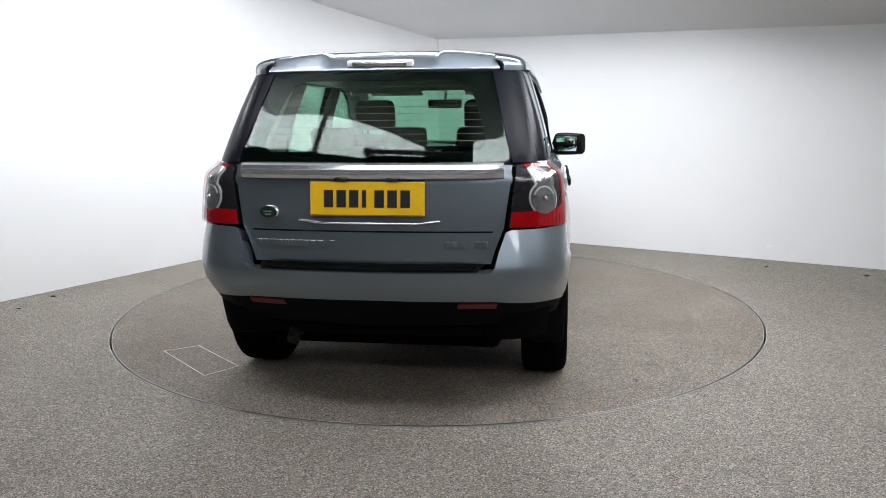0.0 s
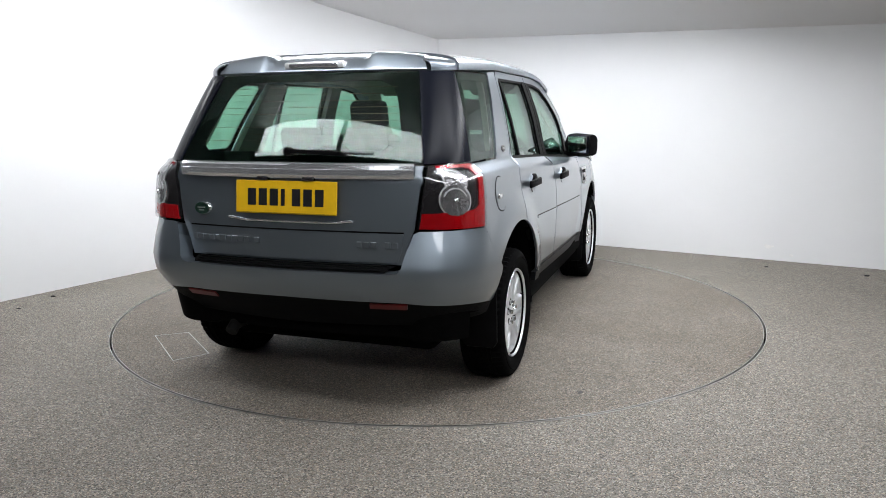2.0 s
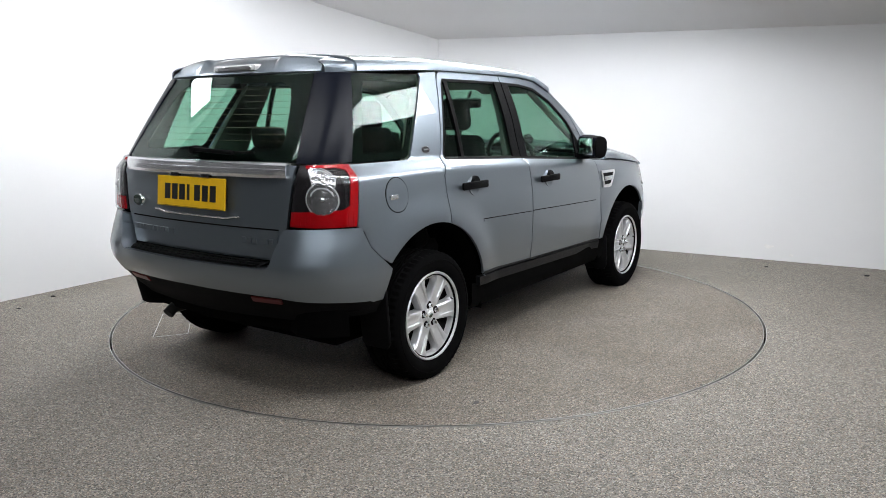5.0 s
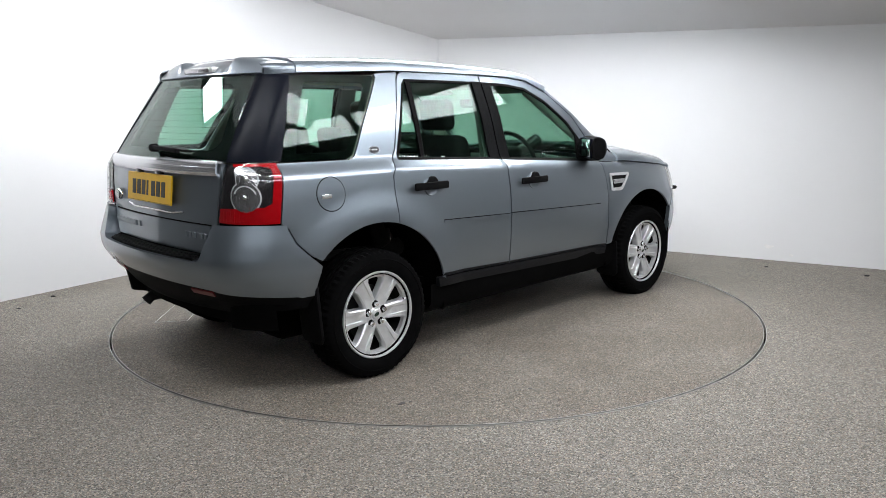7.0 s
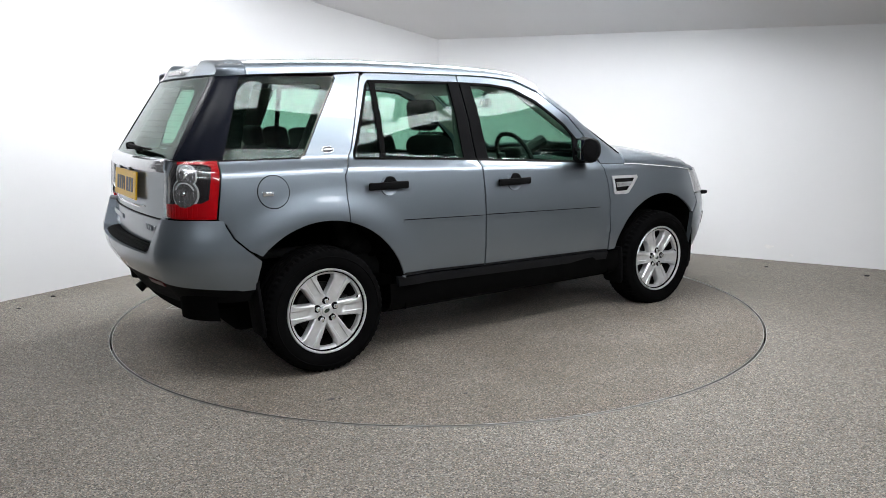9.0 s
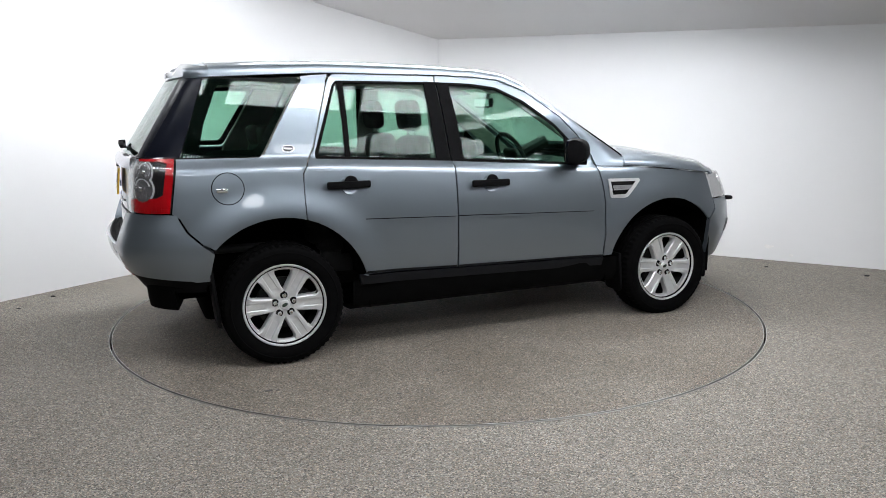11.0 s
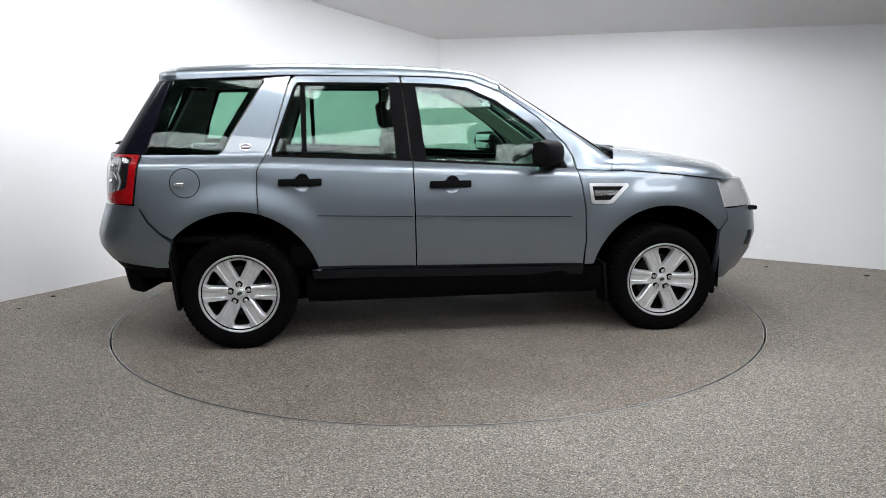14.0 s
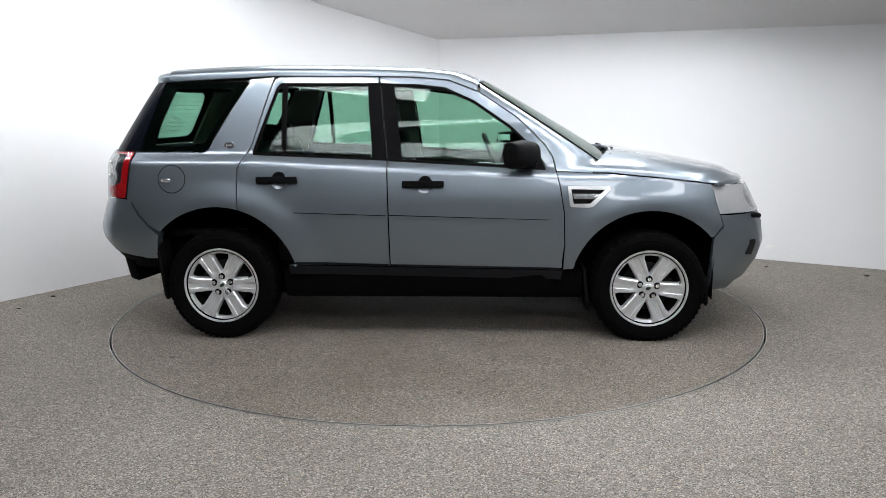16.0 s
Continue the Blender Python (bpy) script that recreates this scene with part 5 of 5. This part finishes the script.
def build_wheels():
    def wheel():
        w = part("wheel", lathe([(0.0, 0.02), (0.2, 0.03), (0.208, 0.06)], 40), UNDER, None, "silver six-spoke alloy wheel with a black road tyre")
        groove = lambda i, j: -0.009 if j in (5, 6, 12, 13) and i % 2 == 0 else (-0.006 if j in (4, 14) and i % 2 == 0 else 0.0)
        prof = [(0.238, -0.100), (0.252, -0.112), (0.285, -0.120), (0.318, -0.118), (0.336, -0.108), (0.345, -0.094), (0.349, -0.062), (0.350, -0.058), (0.342, -0.054), (0.342, 0.054), (0.350, 0.058), (0.349, 0.062), (0.349, 0.088), (0.345, 0.094), (0.334, 0.108), (0.30, 0.118), (0.24, 0.10), (0.22, 0.10), (0.22, -0.10), (0.238, -0.100)]
        t = part("tyre", lathe(prof, 120, groove), RUBBER, w, "black road tyre")
        for y in (-0.028, 0.0, 0.028):
            part("tread_rib", shifted(lathe([(0.341, -0.010), (0.3495, -0.009), (0.3495, 0.009), (0.341, 0.010)], 96, lambda i, j: -0.004 if i % 3 == 0 else 0.0), (0, y, 0)), RUBBER, w)
        part("sidewall_ring", lathe([(0.300, -0.1195), (0.302, -0.1222), (0.306, -0.1222), (0.308, -0.1190)], 96), RUBBER, w)
        rim = part("rim", lathe([(0.203, -0.060), (0.206, -0.084), (0.222, -0.090), (0.229, -0.108), (0.236, -0.110), (0.240, -0.104), (0.238, -0.094), (0.224, -0.085)], 72), ALLOY, w, "six-spoke silver alloy rim")
        # barrel in dark steel: the shade behind the spokes is put into its colour
        part("rim_barrel", lathe([(0.205, 0.09), (0.21, 0.0), (0.2145, -0.074)], 60), STEEL, w, "inner rim barrel coloured dark for the shade behind the spokes")
        hubp = [(0.0, -0.082), (0.036, -0.082), (0.04, -0.078), (0.072, -0.078), (0.085, -0.070), (0.088, -0.03)]
        part("hub", lathe(hubp, 40), ALLOY, w)
        for k in range(6):
            a = radians(60 * k)
            # a spoke with two ridges and a valley between
            rows = []
            for t_ in np.linspace(0, 1, 9):
                r = 0.058 + (0.222 - 0.058) * t_
                hw = 0.038 + 0.012 * t_ + 0.026 * smooth(0.78, 1.0, t_)
                y = -0.078 - 0.014 * math.sin(t_ * math.pi * 0.55) + (0.0 if t_ < 0.9 else 0.004)
                d = 0.009 * smooth(0.10, 0.40, t_) * (1 - smooth(0.82, 0.98, t_))
                cs = [(-hw - 0.004, 0.045), (-hw, 0.006), (-hw + 0.007, 0.0), (-0.022, 0.0), (-0.018, d), (0.018, d), (0.022, 0.0), (hw - 0.007, 0.0), (hw, 0.006), (hw + 0.004, 0.045)]
                rows.append([Vector((r * math.cos(a) - u * math.sin(a), y + dy, r * math.sin(a) + u * math.cos(a))) for u, dy in cs])
            part("spoke", grid_mesh(rows), ALLOY, w, angle=40)
        for k in range(5):
            a = radians(72 * k + 20)
            nut = lathe([(0.0, -0.101), (0.010, -0.100), (0.0128, -0.095), (0.0132, -0.076)], 6)
            part("wheel_nut", shifted(nut, (0.056 * math.cos(a), 0, 0.056 * math.sin(a))), CHROME, w, "chrome wheel nut")
            # flat black disc round the nut: the shade of its recess as colour
            part("nut_recess_shade", shifted(lathe([(0.0, -0.0795), (0.0215, -0.0795), (0.022, -0.076)], 18), (0.056 * math.cos(a), 0, 0.056 * math.sin(a))), PLASTIC, w)
        part("centre_cap", lathe([(0.0, -0.090), (0.024, -0.089), (0.029, -0.085), (0.03, -0.08)], 28), ALLOY, w)
        part("cap_badge", shifted(lathe([(0.0, -0.0915), (0.8, -0.0915), (1.0, -0.089)], 24), Matrix.Rotation(radians(-25), 4, "Y") @ Matrix.Diagonal((0.018, 1, 0.011, 1))), GREEN, w)
        part("brake_disc", lathe([(0.06, -0.02), (0.15, -0.02), (0.15, 0.0), (0.06, 0.0)], 40), STEEL, w, "dark steel brake disc")
        part("caliper", bevel_all(box_mesh((0.08, -0.04, -0.06), (0.16, 0.03, 0.06)), 0.015), STEEL, w)
        part("valve", tube([(0.19, -0.088, 0.06), (0.178, -0.105, 0.056)], 0.004, 6), SEAL, w)
        return w
    first = wheel()
    first.parent = CAR
    first.matrix_basis = Matrix.Translation((HUB_R[0], -0.797, HUB_R[1])) @ Matrix.Rotation(radians(0), 4, "Y")
    for (x, z), y, turn, spin in ((HUB_F, -0.797, 0, 6), (HUB_R, 0.797, 180, 40), (HUB_F, 0.797, 180, 75)):
        copy_thing(first, pose(x, y, z, 0, 0, turn) @ Matrix.Rotation(radians(spin), 4, "Y"))


def build_cabin():
    # headliner
    rows = []
    for x in np.linspace(-1.70, 0.24, 20):
        ze = roof_edge(x) - 0.02
        ye = abs(skin(at_x(x, ze), ze).y) - 0.03
        rows.append([(x, ye * u, ze + (roof_top(x) - 0.05 - ze) * (1 - abs(u) ** 3)) for u in np.linspace(-1, 1, 15)])
    part("headliner", thicken(grid_mesh(rows), 0.008), BEIGE, CAR, "pale fabric headliner")
    part("cabin_floor", box_mesh((-1.95, -0.72, 0.40), (1.0, 0.72, 0.45)), UNDER, CAR)
    # door linings and load-bay sides
    for side in (-1, 1):
        for nm, pts in (("rear_door_lining", [(-1.08, 0.90), (-0.80, 0.60), (-0.28, 0.55), (-0.29, 1.105), (-1.08, 1.14)]), ("front_door_lining", [(-0.24, 0.52), (0.70, 0.50), (0.68, 1.05), (-0.24, 1.105)]), ("load_bay_lining", [(-1.90, 0.93), (-1.16, 0.93), (-1.18, 1.15), (-1.42, 1.165), (-1.86, 1.17)])):
            part(nm, flank(pts, side=side, depth=0.03, out=-0.05), DASH, CAR)
        part("centre_pillar_lining", flank([(-0.38, 1.10), (-0.19, 1.10), (-0.24, 1.60), (-0.37, 1.60)], side=side, depth=0.03, out=-0.03), TRIM_GREY, CAR)
        part("rear_pillar_lining", flank([(-1.42, 1.17), (-1.13, 1.16), (-0.99, 1.60), (-1.19, 1.60)], side=side, depth=0.03, out=-0.03), BEIGE, CAR, "pale pillar lining")
        part("corner_pillar_lining", on_skin([(at_y(table(z, [(1.19, 0.60), (1.612, 0.49)]), z), z) for z in np.linspace(1.2, 1.6, 10)] + [(at_x(table(z, [(1.19, -1.78), (1.612, -1.63)]), z), z) for z in np.linspace(1.6, 1.2, 10)], side=side, depth=0.02, out=-0.03), BEIGE, CAR)
        rows = []
        for v in np.linspace(0, 1, 10):
            p = Vector((0.98 + (0.27 - 0.98) * v, -(0.73 + (0.585 - 0.73) * v), 1.08 + 0.50 * v))
            rows.append([p, p + Vector((-0.05, -0.02, -0.02)), p + Vector((-0.09, -0.045, -0.05))])
        part("front_pillar_lining", mirrored(thicken(grid_mesh(rows), 0.01), side), BEIGE, CAR)
    # seats
    def pad(sx, sy, sz, b):
        return bevel_all(box_mesh((-sx / 2, -sy / 2, -sz / 2), (sx / 2, sy / 2, sz / 2)), b, 4)
    for y in (-0.37, 0.37):
        s = part("front_seat", shifted(pad(0.52, 0.50, 0.17, 0.06), (0.02, y, 0.66)), FABRIC, CAR, "charcoal fabric front seat")
        bm = pad(0.15, 0.48, 0.62, 0.06)
        for v in bm.verts:
            v.co.y *= 1 - 0.18 * smooth(0.0, 0.31, v.co.z)
        part("backrest", shifted(bm, Matrix.Translation((-0.27, y, 0.96)) @ Matrix.Rotation(radians(-14), 4, "Y")), FABRIC, s)
        part("headrest", shifted(pad(0.10, 0.27, 0.20, 0.045), Matrix.Translation((-0.375, y, 1.395)) @ Matrix.Rotation(radians(-8), 4, "Y")), FABRIC, s)
        for dy in (-0.06, 0.06):
            part("headrest_post", tube([(-0.345, y + dy, 1.24), (-0.37, y + dy, 1.34)], 0.006, 6), CHROME, s)
        part("seat_base", shifted(pad(0.46, 0.44, 0.2, 0.03), (0.02, y, 0.53)), DASH, s)
    s = part("rear_bench", shifted(pad(0.50, 1.28, 0.17, 0.06), (-0.82, 0, 0.66)), FABRIC, CAR, "charcoal fabric rear bench")
    part("bench_base", shifted(pad(0.44, 1.2, 0.2, 0.03), (-0.82, 0, 0.53)), DASH, s)
    for y, w in ((-0.42, 0.46), (0.21, 0.76)):
        part("bench_backrest", shifted(pad(0.14, w, 0.60, 0.05), Matrix.Translation((-1.13, y, 0.93)) @ Matrix.Rotation(radians(-16), 4, "Y")), FABRIC, s)
    for y in (-0.42, 0.0, 0.42):
        part("rear_headrest", shifted(pad(0.09, 0.25, 0.13, 0.035), Matrix.Translation((-1.235, y, 1.27)) @ Matrix.Rotation(radians(-10), 4, "Y")), FABRIC, s)
    part("load_floor", box_mesh((-2.02, -0.62, 0.62), (-1.25, 0.62, 0.66), 0.01), DASH, CAR)
    # dashboard, wheel, mirror
    rows = []
    for y in np.linspace(-0.74, 0.74, 17):
        hood = 0.045 * math.exp(-((y + 0.37) / 0.18) ** 2)
        rows.append([(1.12, y, 1.05), (0.85, y, 1.065), (0.70, y, 1.06 + hood), (0.62, y, 1.03 + hood), (0.60, y, 0.95), (0.66, y, 0.80), (0.72, y, 0.60)])
    part("dashboard", thicken(grid_mesh(rows), 0.02), DASH, CAR, "dark moulded dashboard")
    part("centre_console", bevel_all(box_mesh((-0.2, -0.12, 0.45), (0.68, 0.12, 0.78)), 0.03), DASH, CAR)
    ringm = Matrix.Translation((0.40, -0.37, 1.09)) @ Matrix.Rotation(radians(66), 4, "Y")
    pts = [(0.185 * math.cos(a), 0.185 * math.sin(a), 0) for a in np.linspace(0, 2 * math.pi, 41)]
    w = part("steering_wheel", shifted(tube(pts, 0.016, 8), ringm), DASH, CAR, "dark steering wheel")
    part("wheel_boss", shifted(bevel_all(box_mesh((-0.075, -0.085, -0.02), (0.075, 0.085, 0.03)), 0.025, 3), ringm), DASH, w)
    for a in (0.15, math.pi - 0.15, -1.2, -math.pi + 1.2):
        a += math.pi / 2
        part("wheel_spoke", shifted(tube([(0.06 * math.cos(a), 0.06 * math.sin(a), 0), (0.18 * math.cos(a), 0.18 * math.sin(a), 0)], 0.013, 6), ringm), SATIN, w)
    part("steering_column", shifted(tube([(0, 0, 0.0), (0, 0, 0.28)], 0.045, 10), ringm), DASH, w)
    m = part("cabin_mirror", shifted(bevel_all(box_mesh((-0.02, -0.13, -0.035), (0.02, 0.13, 0.035)), 0.02, 3), (0.36, 0.0, 1.475)), DASH, CAR, "dark cabin mirror")
    part("cabin_mirror_pane", box_mesh((0.337, -0.118, 1.45), (0.341, 0.118, 1.50)), MIRROR, m)
    part("mirror_stalk", tube([(0.37, 0, 1.49), (0.42, 0, 1.56)], 0.012, 8), DASH, m)
    for y in (-0.36, 0.36):
        part("sun_visor", shifted(bevel_all(box_mesh((-0.07, -0.2, -0.008), (0.07, 0.2, 0.008)), 0.006), Matrix.Translation((0.27, y, 1.565)) @ Matrix.Rotation(radians(20), 4, "Y")), BEIGE, CAR)


build_tail()
build_wheels()
build_cabin()


# ---- movement ----
def table_turn(t):
    """Degrees of the turntable's slow, even turn."""
    return 81.145 - 5.36821 * t + 0.00486868 * t * t


def motions():
    times = [0.5 * k for k in range(33)]
    spin = [(t, pose(0, 0, 0, 0, 0, table_turn(t))) for t in times]
    walk(TABLE, spin)
    walk(CAR, [(t, m @ pose(0.0143, -0.0089, 0)) for t, m in spin])


motions()
